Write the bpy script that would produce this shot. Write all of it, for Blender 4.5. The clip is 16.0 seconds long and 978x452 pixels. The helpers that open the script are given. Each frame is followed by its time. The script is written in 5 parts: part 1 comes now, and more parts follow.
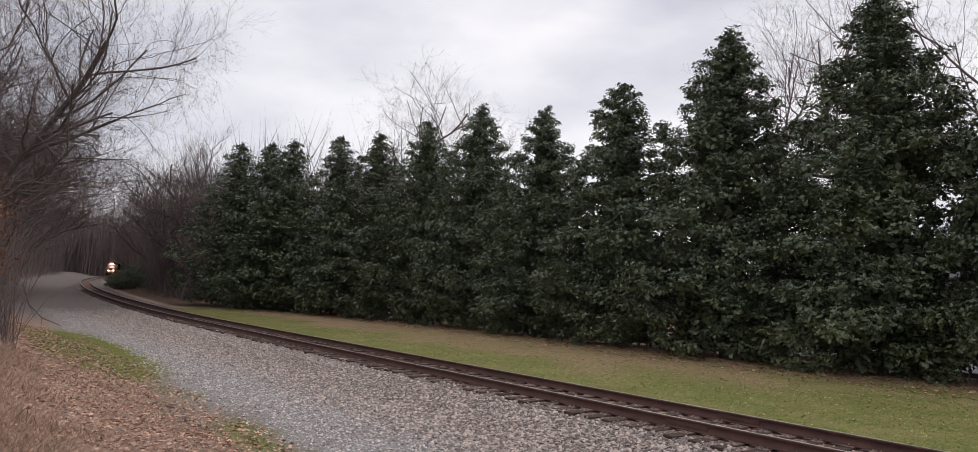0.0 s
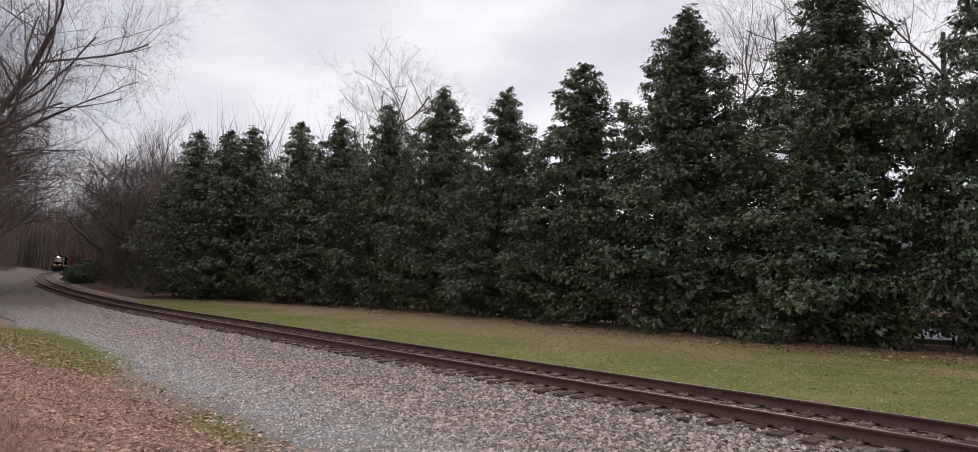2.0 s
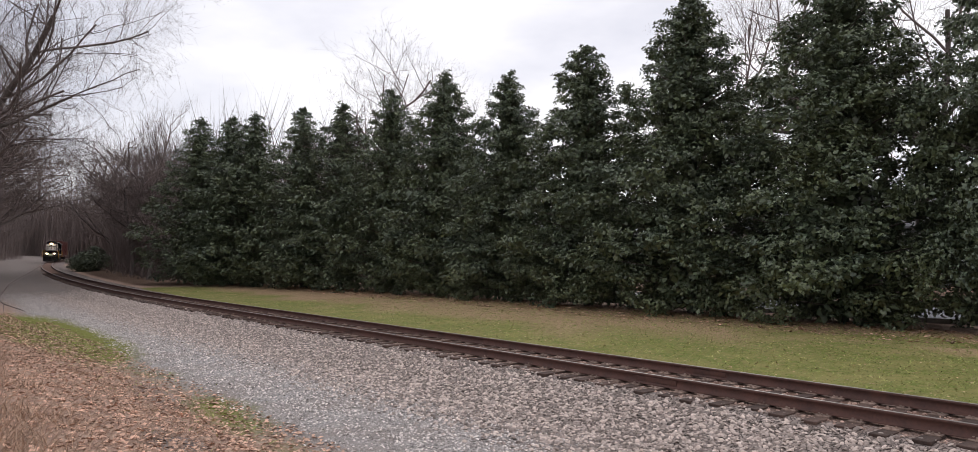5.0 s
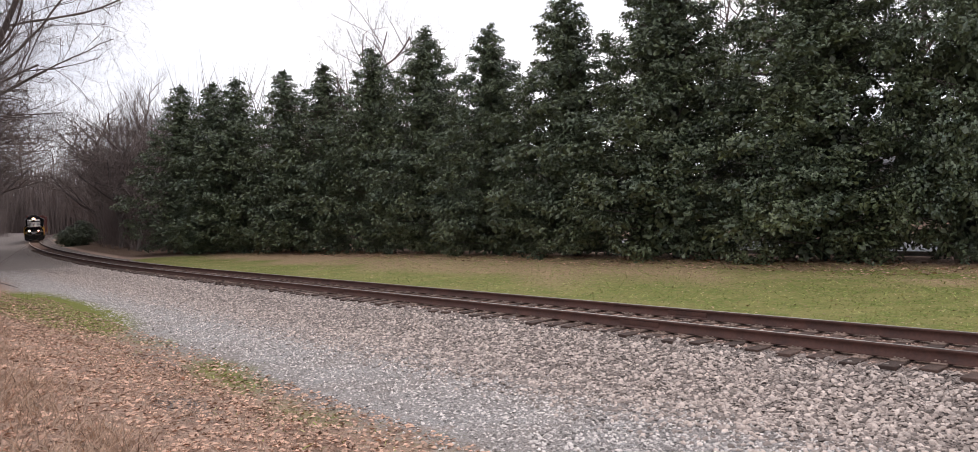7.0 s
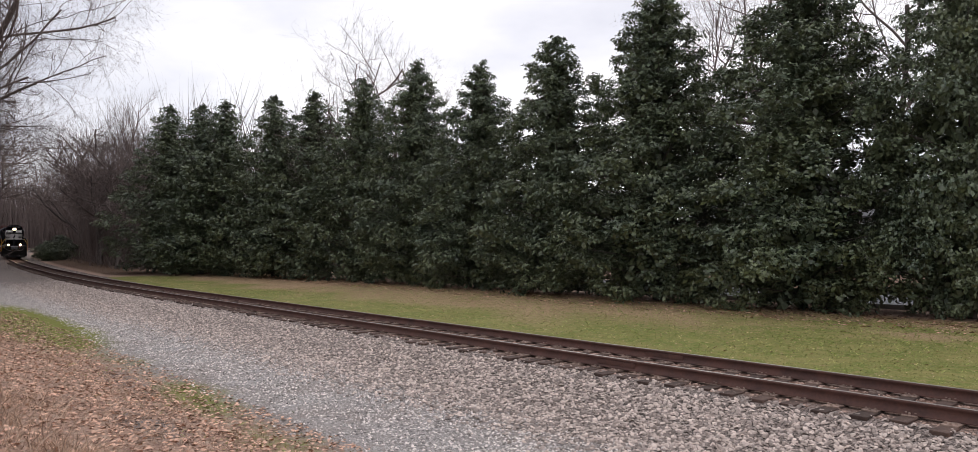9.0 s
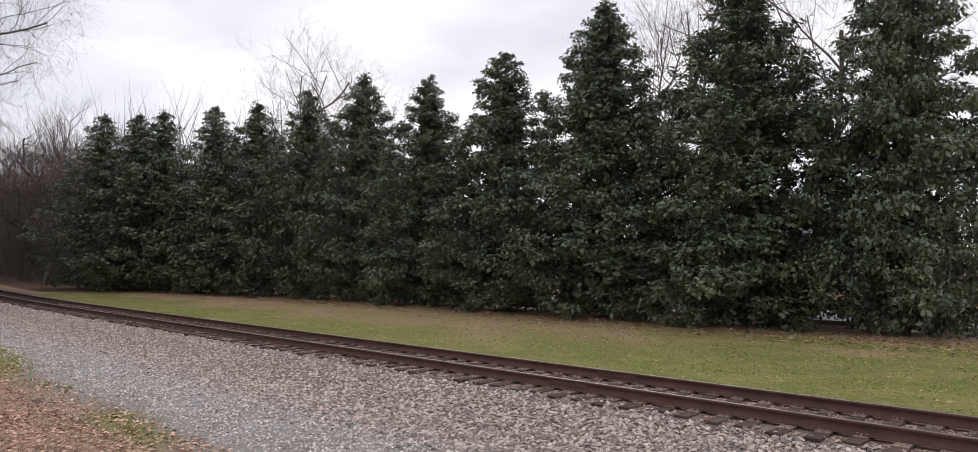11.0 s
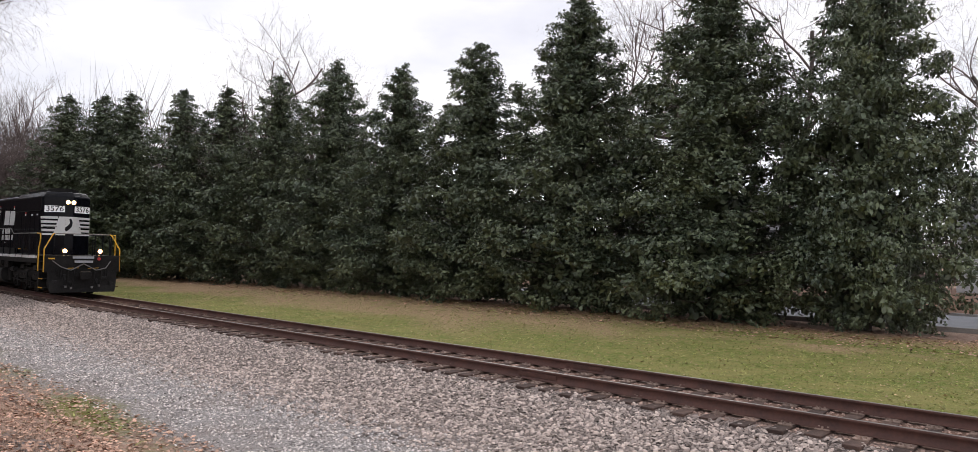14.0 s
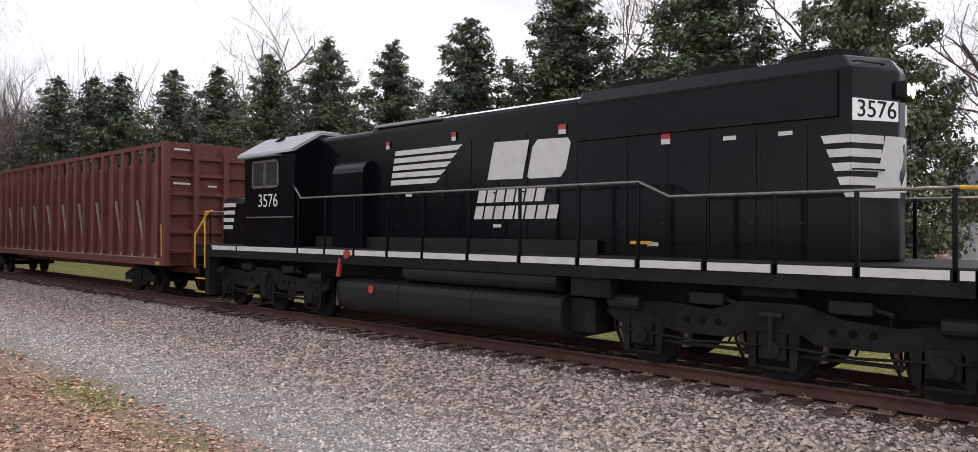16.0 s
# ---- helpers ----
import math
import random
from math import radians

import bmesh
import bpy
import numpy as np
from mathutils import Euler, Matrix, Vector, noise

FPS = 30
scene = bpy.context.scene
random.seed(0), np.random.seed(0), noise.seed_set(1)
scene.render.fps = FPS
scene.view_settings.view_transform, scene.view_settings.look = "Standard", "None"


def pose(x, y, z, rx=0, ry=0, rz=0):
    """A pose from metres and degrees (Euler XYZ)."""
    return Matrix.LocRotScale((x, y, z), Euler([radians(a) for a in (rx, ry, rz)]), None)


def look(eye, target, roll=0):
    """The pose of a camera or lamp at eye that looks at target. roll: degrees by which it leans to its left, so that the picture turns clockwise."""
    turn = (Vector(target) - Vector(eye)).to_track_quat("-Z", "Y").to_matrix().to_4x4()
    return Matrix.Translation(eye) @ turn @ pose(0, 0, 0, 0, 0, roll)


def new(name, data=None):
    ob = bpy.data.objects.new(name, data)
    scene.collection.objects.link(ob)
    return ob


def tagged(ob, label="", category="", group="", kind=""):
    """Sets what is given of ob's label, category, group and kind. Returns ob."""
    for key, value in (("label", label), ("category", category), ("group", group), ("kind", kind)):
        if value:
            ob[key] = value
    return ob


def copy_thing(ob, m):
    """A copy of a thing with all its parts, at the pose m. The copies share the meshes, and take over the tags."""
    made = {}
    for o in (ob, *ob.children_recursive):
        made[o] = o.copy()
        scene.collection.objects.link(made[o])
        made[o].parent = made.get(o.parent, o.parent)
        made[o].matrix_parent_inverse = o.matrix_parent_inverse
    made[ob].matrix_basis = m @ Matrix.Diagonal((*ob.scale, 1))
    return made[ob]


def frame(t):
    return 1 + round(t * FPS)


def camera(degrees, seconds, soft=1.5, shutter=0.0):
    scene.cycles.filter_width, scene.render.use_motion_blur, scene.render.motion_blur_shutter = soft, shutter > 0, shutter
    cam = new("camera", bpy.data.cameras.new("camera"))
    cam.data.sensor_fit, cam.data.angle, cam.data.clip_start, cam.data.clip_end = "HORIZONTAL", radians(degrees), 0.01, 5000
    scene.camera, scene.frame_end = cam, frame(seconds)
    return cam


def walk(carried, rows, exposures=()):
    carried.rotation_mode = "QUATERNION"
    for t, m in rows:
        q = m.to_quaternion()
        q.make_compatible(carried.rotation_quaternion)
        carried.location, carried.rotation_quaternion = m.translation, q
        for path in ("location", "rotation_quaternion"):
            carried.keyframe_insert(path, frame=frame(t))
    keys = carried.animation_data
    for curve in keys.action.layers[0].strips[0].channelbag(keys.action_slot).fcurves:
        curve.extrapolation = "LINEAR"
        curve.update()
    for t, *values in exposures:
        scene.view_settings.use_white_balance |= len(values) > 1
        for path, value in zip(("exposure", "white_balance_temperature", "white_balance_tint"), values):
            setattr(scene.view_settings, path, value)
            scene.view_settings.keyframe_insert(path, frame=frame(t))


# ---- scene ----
# Camera: seconds, place, yaw, pitch, roll
PATH = [
    (0.0, -0.178, 0.057, 2.051, 53.63, 5.25, -2.45),
    (0.5, -0.004, -0.004, 2.029, 55.47, 3.92, -2.13),
    (1.0, -0.134, 0.044, 2.052, 53.98, 4.01, -1.51),
    (1.5, -0.110, 0.033, 2.040, 52.00, 4.58, -1.82),
    (2.0, -0.163, 0.042, 2.045, 51.01, 3.95, -0.71),
    (2.5, -0.153, 0.038, 2.050, 51.43, 3.42, -0.43),
    (3.0, -0.123, 0.033, 2.040, 51.91, 3.15, -0.20),
    (3.5, -0.112, 0.037, 2.053, 51.89, 3.80, 0.44),
    (4.0, -0.232, 0.065, 2.060, 51.68, 3.83, -0.22),
    (6.5, 0.173, -0.076, 2.076, 51.03, -0.66, 1.39),
    (7.0, 0.202, -0.091, 2.064, 50.51, -0.89, 2.63),
    (7.5, 0.180, -0.074, 2.083, 50.55, 1.21, 1.20),
    (8.0, 0.203, -0.076, 2.072, 50.89, 1.30, 1.14),
    (8.5, 0.173, -0.066, 2.079, 50.50, 1.44, 0.88),
    (9.0, 0.273, -0.103, 2.040, 49.26, 1.80, -0.07),
    (9.5, 0.154, -0.059, 2.080, 48.22, 2.13, 0.10),
    (12.0, -0.032, 0.013, 2.131, 43.02, 3.35, -0.93),
    (12.5, -0.040, 0.024, 2.091, 42.46, 3.40, -1.10),
    (13.0, -0.043, 0.018, 2.112, 43.07, 2.78, -1.21),
    (13.5, -0.117, 0.049, 2.105, 43.08, 2.50, -1.16),
    (14.0, -0.047, 0.030, 2.101, 42.73, 2.31, -1.21),
    (14.5, -0.003, 0.021, 2.127, 42.69, 2.17, -0.64),
    (15.0, 0.031, -0.002, 2.110, 42.47, 1.77, -0.70),
    (15.5, -0.017, 0.026, 2.111, 42.43, 1.30, -0.55),
    (16.0, 0.118, 0.025, 2.128, 42.41, 0.40, -0.26),
]
cam = camera(67.54, 16.0, soft=0.7)
walk(cam, [(t, pose(x, y, z, 90 + p, r, w)) for t, x, y, z, w, p, r in PATH],
     [(t, e, 6500, 14) for t, e in ((0, -0.05), (4.2, 0.05), (6.5, 0.45), (7.2, 0.45), (9.0, 0.23), (12.0, 0.15), (16.0, 0.40))])

# ---- light: an overcast sky with a weak veiled sun ----
world = bpy.data.worlds.new("overcast_sky")
scene.world = world
world.use_nodes = True
wn, wl = world.node_tree.nodes, world.node_tree.links
wn.clear()
w_out, w_bg = wn.new("ShaderNodeOutputWorld"), wn.new("ShaderNodeBackground")
w_sky = wn.new("ShaderNodeTexSky")
w_sky.sky_type, w_sky.sun_disc = "NISHITA", False
w_sky.sun_elevation, w_sky.sun_rotation = radians(42), radians(-40)
w_co, w_map = wn.new("ShaderNodeTexCoord"), wn.new("ShaderNodeMapping")
w_map.inputs["Scale"].default_value = (1.0, 1.0, 2.6)
w_map.inputs["Location"].default_value = (0.35, 0.1, 0.0)
w_noise = wn.new("ShaderNodeTexNoise")
w_noise.inputs["Scale"].default_value, w_noise.inputs["Detail"].default_value = 2.1, 6.0
w_noise.inputs["Roughness"].default_value = 0.5
w_ramp = wn.new("ShaderNodeValToRGB")
w_ramp.color_ramp.elements[0].position, w_ramp.color_ramp.elements[0].color = 0.36, (0.66, 0.68, 0.75, 1)
w_ramp.color_ramp.elements[1].position, w_ramp.color_ramp.elements[1].color = 0.60, (1.06, 1.06, 1.07, 1)
w_dim = wn.new("ShaderNodeVectorMath")
w_dim.operation = "SCALE"
w_dim.inputs["Scale"].default_value = 0.07
w_mix = wn.new("ShaderNodeMix")
w_mix.data_type = "RGBA"
w_mix.inputs["Factor"].default_value = 0.86
wl.new(w_co.outputs["Generated"], w_map.inputs["Vector"])
wl.new(w_map.outputs["Vector"], w_noise.inputs["Vector"])
wl.new(w_noise.outputs["Fac"], w_ramp.inputs["Fac"])
wl.new(w_sky.outputs["Color"], w_dim.inputs[0])
wl.new(w_dim.outputs["Vector"], w_mix.inputs["A"])
wl.new(w_ramp.outputs["Color"], w_mix.inputs["B"])
wl.new(w_mix.outputs["Result"], w_bg.inputs["Color"])
wl.new(w_bg.outputs["Background"], w_out.inputs["Surface"])
w_bg.inputs["Strength"].default_value = 1.0

sun = new("sun", bpy.data.lights.new("sun", "SUN"))
sun.data.energy, sun.data.angle, sun.data.color = 0.5, radians(25), (1.0, 0.97, 0.93)
sun.matrix_world = look((-60, 60, 70), (0, 0, 0))


# ---- materials ----
def mat(name, col, col2=None, rough=0.8, metal=0.0, scale=6.0, bump=0.0, bump_scale=40.0, rand=0.0, island=False, spec=0.5, detail=6.0):
    """Two colours mixed by noise at two scales, fine relief, and a shift from piece to piece."""
    m = bpy.data.materials.new(name)
    m.use_nodes = True
    n, l = m.node_tree.nodes, m.node_tree.links
    b = n["Principled BSDF"]
    b.inputs["Roughness"].default_value, b.inputs["Metallic"].default_value = rough, metal
    b.inputs["Specular IOR Level"].default_value = spec
    co = n.new("ShaderNodeTexCoord")
    na = n.new("ShaderNodeTexNoise")
    na.inputs["Scale"].default_value, na.inputs["Detail"].default_value = scale, detail
    nb = n.new("ShaderNodeTexNoise")
    nb.inputs["Scale"].default_value, nb.inputs["Detail"].default_value = scale * 7.3, 3.0
    l.new(co.outputs["Object"], na.inputs["Vector"])
    l.new(co.outputs["Object"], nb.inputs["Vector"])
    av = n.new("ShaderNodeMath")
    av.operation = "MULTIPLY_ADD"
    av.inputs[1].default_value, av.inputs[2].default_value = 0.4, 0.0
    l.new(nb.outputs["Fac"], av.inputs[0])
    ad = n.new("ShaderNodeMath")
    ad.operation = "MULTIPLY_ADD"
    ad.inputs[1].default_value = 0.6
    l.new(na.outputs["Fac"], ad.inputs[0])
    l.new(av.outputs[0], ad.inputs[2])
    cr = n.new("ShaderNodeMapRange")
    cr.inputs["From Min"].default_value, cr.inputs["From Max"].default_value = 0.32, 0.68
    l.new(ad.outputs[0], cr.inputs["Value"])
    mx = n.new("ShaderNodeMix")
    mx.data_type = "RGBA"
    mx.inputs["A"].default_value = (*col, 1)
    mx.inputs["B"].default_value = (*(col2 or [c * 0.7 for c in col]), 1)
    l.new(cr.outputs["Result"], mx.inputs["Factor"])
    last = mx.outputs["Result"]
    if rand:
        if island:
            rnd = n.new("ShaderNodeNewGeometry").outputs["Random Per Island"]
        else:
            rnd = n.new("ShaderNodeObjectInfo").outputs["Random"]
        mr = n.new("ShaderNodeMapRange")
        mr.inputs["To Min"].default_value, mr.inputs["To Max"].default_value = 1 - rand, 1 + rand
        l.new(rnd, mr.inputs["Value"])
        hv = n.new("ShaderNodeHueSaturation")
        l.new(mr.outputs["Result"], hv.inputs["Value"])
        l.new(last, hv.inputs["Color"])
        last = hv.outputs["Color"]
    l.new(last, b.inputs["Base Color"])
    if bump:
        bn = n.new("ShaderNodeTexNoise")
        bn.inputs["Scale"].default_value, bn.inputs["Detail"].default_value = bump_scale, 4.0
        l.new(co.outputs["Object"], bn.inputs["Vector"])
        bp = n.new("ShaderNodeBump")
        bp.inputs["Strength"].default_value, bp.inputs["Distance"].default_value = bump, 0.02
        l.new(bn.outputs["Fac"], bp.inputs["Height"])
        l.new(bp.outputs["Normal"], b.inputs["Normal"])
    return m


def glow(name, col, power):
    m = bpy.data.materials.new(name)
    m.use_nodes = True
    b = m.node_tree.nodes["Principled BSDF"]
    b.inputs["Base Color"].default_value = (*col, 1)
    b.inputs["Emission Color"].default_value = (*col, 1)
    b.inputs["Emission Strength"].default_value = power
    return m


M_RAIL = mat("rusty_rail_steel", (0.12, 0.052, 0.038), (0.055, 0.027, 0.022), 0.75, 0.0, 3.0, 0.3, 60)
M_HEAD = mat("worn_rail_head", (0.42, 0.39, 0.37), (0.25, 0.21, 0.19), 0.34, 0.9, 4.0)
M_TIE = mat("weathered_tie_wood", (0.125, 0.076, 0.058), (0.045, 0.029, 0.024), 0.95, 0, 5.0, 0.8, 35, rand=0.35)
M_PLATE = mat("rusty_tie_plate", (0.36, 0.265, 0.215), (0.20, 0.135, 0.105), 0.85, 0, 12.0, 0.4, 60, rand=0.25)
M_STONE = mat("ballast_stone", (0.60, 0.505, 0.45), (0.34, 0.27, 0.232), 0.95, 0, 9.0, 0, rand=0.6, island=True)
M_STONE_D = mat("dirty_ballast_stone", (0.52, 0.36, 0.29), (0.28, 0.185, 0.145), 0.95, 0, 9.0, 0, rand=0.5, island=True)
M_FINE = mat("fine_gravel_stone", (0.66, 0.60, 0.565), (0.40, 0.355, 0.33), 0.95, 0, 9.0, 0, rand=0.7, island=True)
M_LEAF = mat("magnolia_leaf", (0.080, 0.112, 0.078), (0.162, 0.186, 0.088), 0.42, 0, 0.45, 0, rand=0.42, island=True, spec=0.6)
M_BARK = mat("grey_brown_bark", (0.155, 0.128, 0.115), (0.085, 0.069, 0.061), 0.95, 0, 2.5, 0.8, 18, rand=0.2)
M_TWIG = mat("bare_twig_bark", (0.23, 0.180, 0.163), (0.14, 0.110, 0.101), 0.95, 0, 1.2, 0, rand=0.2)
M_RUST_LEAF = mat("russet_oak_leaf", (0.27, 0.11, 0.058), (0.16, 0.068, 0.04), 0.85, 0, 3.0, 0, rand=0.5, island=True)
M_LITTER = mat("fallen_leaf", (0.68, 0.44, 0.32), (0.44, 0.265, 0.19), 0.9, 0, 4.0, 0, rand=0.55, island=True)
M_PALE_LEAF = mat("pale_fallen_leaf", (0.62, 0.48, 0.27), (0.42, 0.29, 0.15), 0.8, 0, 4.0, 0, rand=0.4, island=True)
M_STRAW = mat("dry_grass_straw", (0.56, 0.395, 0.285), (0.36, 0.24, 0.17), 0.9, 0, 2.0, 0, rand=0.45, island=True)
M_BLADE = mat("grass_blade", (0.19, 0.27, 0.042), (0.46, 0.42, 0.16), 0.7, 0, 0.9, 0, rand=0.6, island=True)
M_BLACK = mat("black_locomotive_paint", (0.0030, 0.0032, 0.0055), (0.0065, 0.0067, 0.0095), 0.15, 0, 1.4, 0.05, 5, spec=0.16)
M_FRAME = mat("grimy_black_underframe", (0.009, 0.0085, 0.0085), (0.028, 0.026, 0.025), 0.62, 0, 3.0, 0.3, 25, spec=0.1)
M_TANK = mat("dusty_black_tank", (0.014, 0.014, 0.0145), (0.026, 0.025, 0.0245), 0.5, 0, 1.5, 0.1, 12, spec=0.2)
M_WHITE = mat("white_paint", (0.72, 0.72, 0.72), (0.58, 0.58, 0.57), 0.5, 0, 4.0)
M_GREY = mat("grey_roof_paint", (0.42, 0.43, 0.45), (0.30, 0.31, 0.33), 0.5, 0, 3.0)
M_YELLOW = mat("yellow_safety_paint", (0.75, 0.42, 0.03), (0.6, 0.32, 0.03), 0.5, 0, 8.0)
M_RED = mat("red_paint", (0.55, 0.05, 0.05), (0.4, 0.04, 0.04), 0.5, 0, 8.0)
M_STEEL = mat("dull_steel", (0.28, 0.27, 0.26), (0.16, 0.15, 0.15), 0.5, 0.6, 8.0)
M_BROWN = mat("oxide_brown_paint", (0.185, 0.054, 0.045), (0.105, 0.032, 0.028), 0.7, 0, 1.6, 0.15, 14)
M_SILL = mat("dusty_pale_sill", (0.34, 0.28, 0.26), (0.2, 0.13, 0.12), 0.8, 0, 3.0)
M_WIN = mat("cab_glass", (0.03, 0.035, 0.04), (0.05, 0.055, 0.06), 0.06, 0, 2.0, spec=0.9)
M_LAMP = glow("lit_headlight", (1.0, 0.70, 0.40), 450.0)
# bowls glow by themselves, in place of lamp light thrown back as a halo
M_BOWL = glow("self_lit_bowl", (1.0, 0.52, 0.20), 3.5)
M_LAMP_DIM = glow("lit_number_glass", (0.85, 0.86, 0.86), 0.12)
M_FENCE = mat("black_vinyl_coating", (0.035, 0.042, 0.055), (0.05, 0.055, 0.065), 0.45, 0, 20.0)
M_ASPHALT = mat("pale_worn_asphalt", (0.26, 0.27, 0.29), (0.2, 0.205, 0.22), 0.9, 0, 1.0, 0.3, 60)
M_CONC = mat("concrete_kerb", (0.36, 0.34, 0.32), (0.25, 0.23, 0.21), 0.9, 0, 3.0, 0.3, 40)
M_SIDING = mat("white_siding", (0.74, 0.75, 0.77), (0.64, 0.65, 0.67), 0.6, 0, 2.0)
M_ROOF = mat("grey_shingle_roof", (0.14, 0.14, 0.15), (0.09, 0.09, 0.095), 0.9, 0, 5.0, 0.4, 40)


# ---- building helpers ----
def link_mesh(name, me, material, parent=None, label=""):
    me.materials.append(material)
    ob = new(name, me)
    if parent is not None:
        ob.parent = parent
    return tagged(ob, label)


def part(name, bm, material, parent=None, label="", smooth=False):
    me = bpy.data.meshes.new(name)
    bmesh.ops.recalc_face_normals(bm, faces=bm.faces)
    if smooth:
        for fa in bm.faces:
            fa.smooth = True
    bm.to_mesh(me)
    bm.free()
    return link_mesh(name, me, material, parent, label)


def raw_mesh(name, verts, faces):
    """A mesh from arrays: verts (n, 3), faces (m, 3 or 4)."""
    verts, faces = np.asarray(verts, np.float32), np.asarray(faces, np.int32)
    k = faces.shape[1]
    me = bpy.data.meshes.new(name)
    me.vertices.add(len(verts))
    me.vertices.foreach_set("co", verts.ravel())
    me.loops.add(faces.size)
    me.loops.foreach_set("vertex_index", faces.ravel())
    me.polygons.add(len(faces))
    me.polygons.foreach_set("loop_start", np.arange(0, faces.size, k, dtype=np.int32))
    me.update(calc_edges=True)
    return me


def group_thing(name, label, category, group="", kind=""):
    return tagged(new(name), label, category, group, kind)


def box(bm, x0, x1, y0, y1, z0, z1, bevel=0.0, m=None):
    r = bmesh.ops.create_cube(bm, size=1)
    vs = r["verts"]
    for v in vs:
        v.co = Vector(((x0 + x1) / 2 + v.co.x * (x1 - x0), (y0 + y1) / 2 + v.co.y * (y1 - y0), (z0 + z1) / 2 + v.co.z * (z1 - z0)))
        if m is not None:
            v.co = m @ v.co
    if bevel:
        es = list({e for v in vs for e in v.link_edges})
        bmesh.ops.bevel(bm, geom=es, offset=bevel, segments=2, affect="EDGES", profile=0.5)
    return bm


def cyl(bm, a, b, r, r2=None, n=12, caps=True):
    a, b = Vector(a), Vector(b)
    q = (b - a).to_track_quat("Z", "Y").to_matrix().to_4x4()
    res = bmesh.ops.create_cone(bm, cap_ends=caps, segments=n, radius1=r, radius2=r if r2 is None else r2, depth=(b - a).length)
    bmesh.ops.transform(bm, matrix=Matrix.Translation((a + b) / 2) @ q, verts=res["verts"])
    return bm


def prism(bm, pts, y0, y1, axis="y"):
    """A closed outline (u, w) pushed along an axis: y: (x, z); x: (y, z); z: (x, y)."""
    def at(p, c):
        return {"y": (p[0], c, p[1]), "x": (c, p[0], p[1]), "z": (p[0], p[1], c)}[axis]
    a = [bm.verts.new(at(p, y0)) for p in pts]
    b = [bm.verts.new(at(p, y1)) for p in pts]
    bm.faces.new(a)
    bm.faces.new(b[::-1])
    for i in range(len(pts)):
        j = (i + 1) % len(pts)
        bm.faces.new((a[j], a[i], b[i], b[j]))
    return bm


def pipe(bm, pts, r, n=8):
    for a, b in zip(pts, pts[1:]):
        cyl(bm, a, b, r, n=n)
    for p in pts[1:-1]:
        s = bmesh.ops.create_icosphere(bm, subdivisions=1, radius=r * 1.03)
        bmesh.ops.translate(bm, vec=p, verts=s["verts"])
    return bm


# ---- the line of the track: straight, then an easy bend and a rise ----
YC = 11.44
EDGE = 1.505 / 2


def bend(x):
    u = np.maximum(-34.0 - np.asarray(x, float), 0.0)
    return YC + 0.001283 * u ** 1.85


def rise(x):
    u = np.maximum(-43.0 - np.asarray(x, float), 0.0)
    return 0.012 * u * u / (u + 35.0)


TX = np.arange(60.0, -420.0, -0.25)
TP = np.stack([TX, bend(TX), rise(TX)], 1)
TS = -np.r_[0, np.cumsum(np.linalg.norm(np.diff(TP, axis=0), axis=1))] + 60.0


def on_track(s):
    """The place on the track's middle at s metres along it; s is x on the straight."""
    return Vector([float(np.interp(-s, -TS, TP[:, i])) for i in range(3)])


def vnoise(x, y, sc, seed=0.0):
    """Cheap smooth noise from sines, about -1 to 1."""
    return (np.sin(x * sc * 1.3 + 3.1 * np.sin(y * sc * 0.9 + seed)) + np.sin(y * sc * 1.7 + 2.3 * np.sin(x * sc * 1.1 + seed * 2)) + np.sin((x + y) * sc * 2.9 + seed * 3)) / 3


PV = np.array([-60, -30, -18, -12.5, -10.9, -9.6, -8.2, -7.2, -3.4, -2.7, -1.55, -1.2, 1.2, 1.75, 2.7, 3.6, 9, 17, 21.2, 33.2, 60, 200.0])
PZ = np.array([1.6, 1.4, 0.75, 0.5, 0.40, 0.05, -0.36, -0.45, -0.50, -0.46, -0.285, -0.222, -0.222, -0.27, -0.40, -0.42, -0.38, -0.36, -0.47, -0.47, 0.2, 0.5])


def ground_z(x, y):
    v = y - bend(x)
    z = rise(x) + np.interp(v, PV, PZ)
    bumpy = np.clip((np.abs(v) - 7.0) / 2.0, 0, 1) * np.clip((21 - v) / 2, 0, 1)
    return z + bumpy * 0.03 * vnoise(x, y, 1.9, 1.0) + 0.012 * vnoise(x, y, 4.1, 2.0) * (np.abs(v) > 2.0)


# ---- ground: one sheet to the horizon ----
def axis_lines(bands):
    out = []
    for a, b, step in bands:
        out += list(np.arange(a, b, step))
    return np.array(out + [bands[-1][1]])


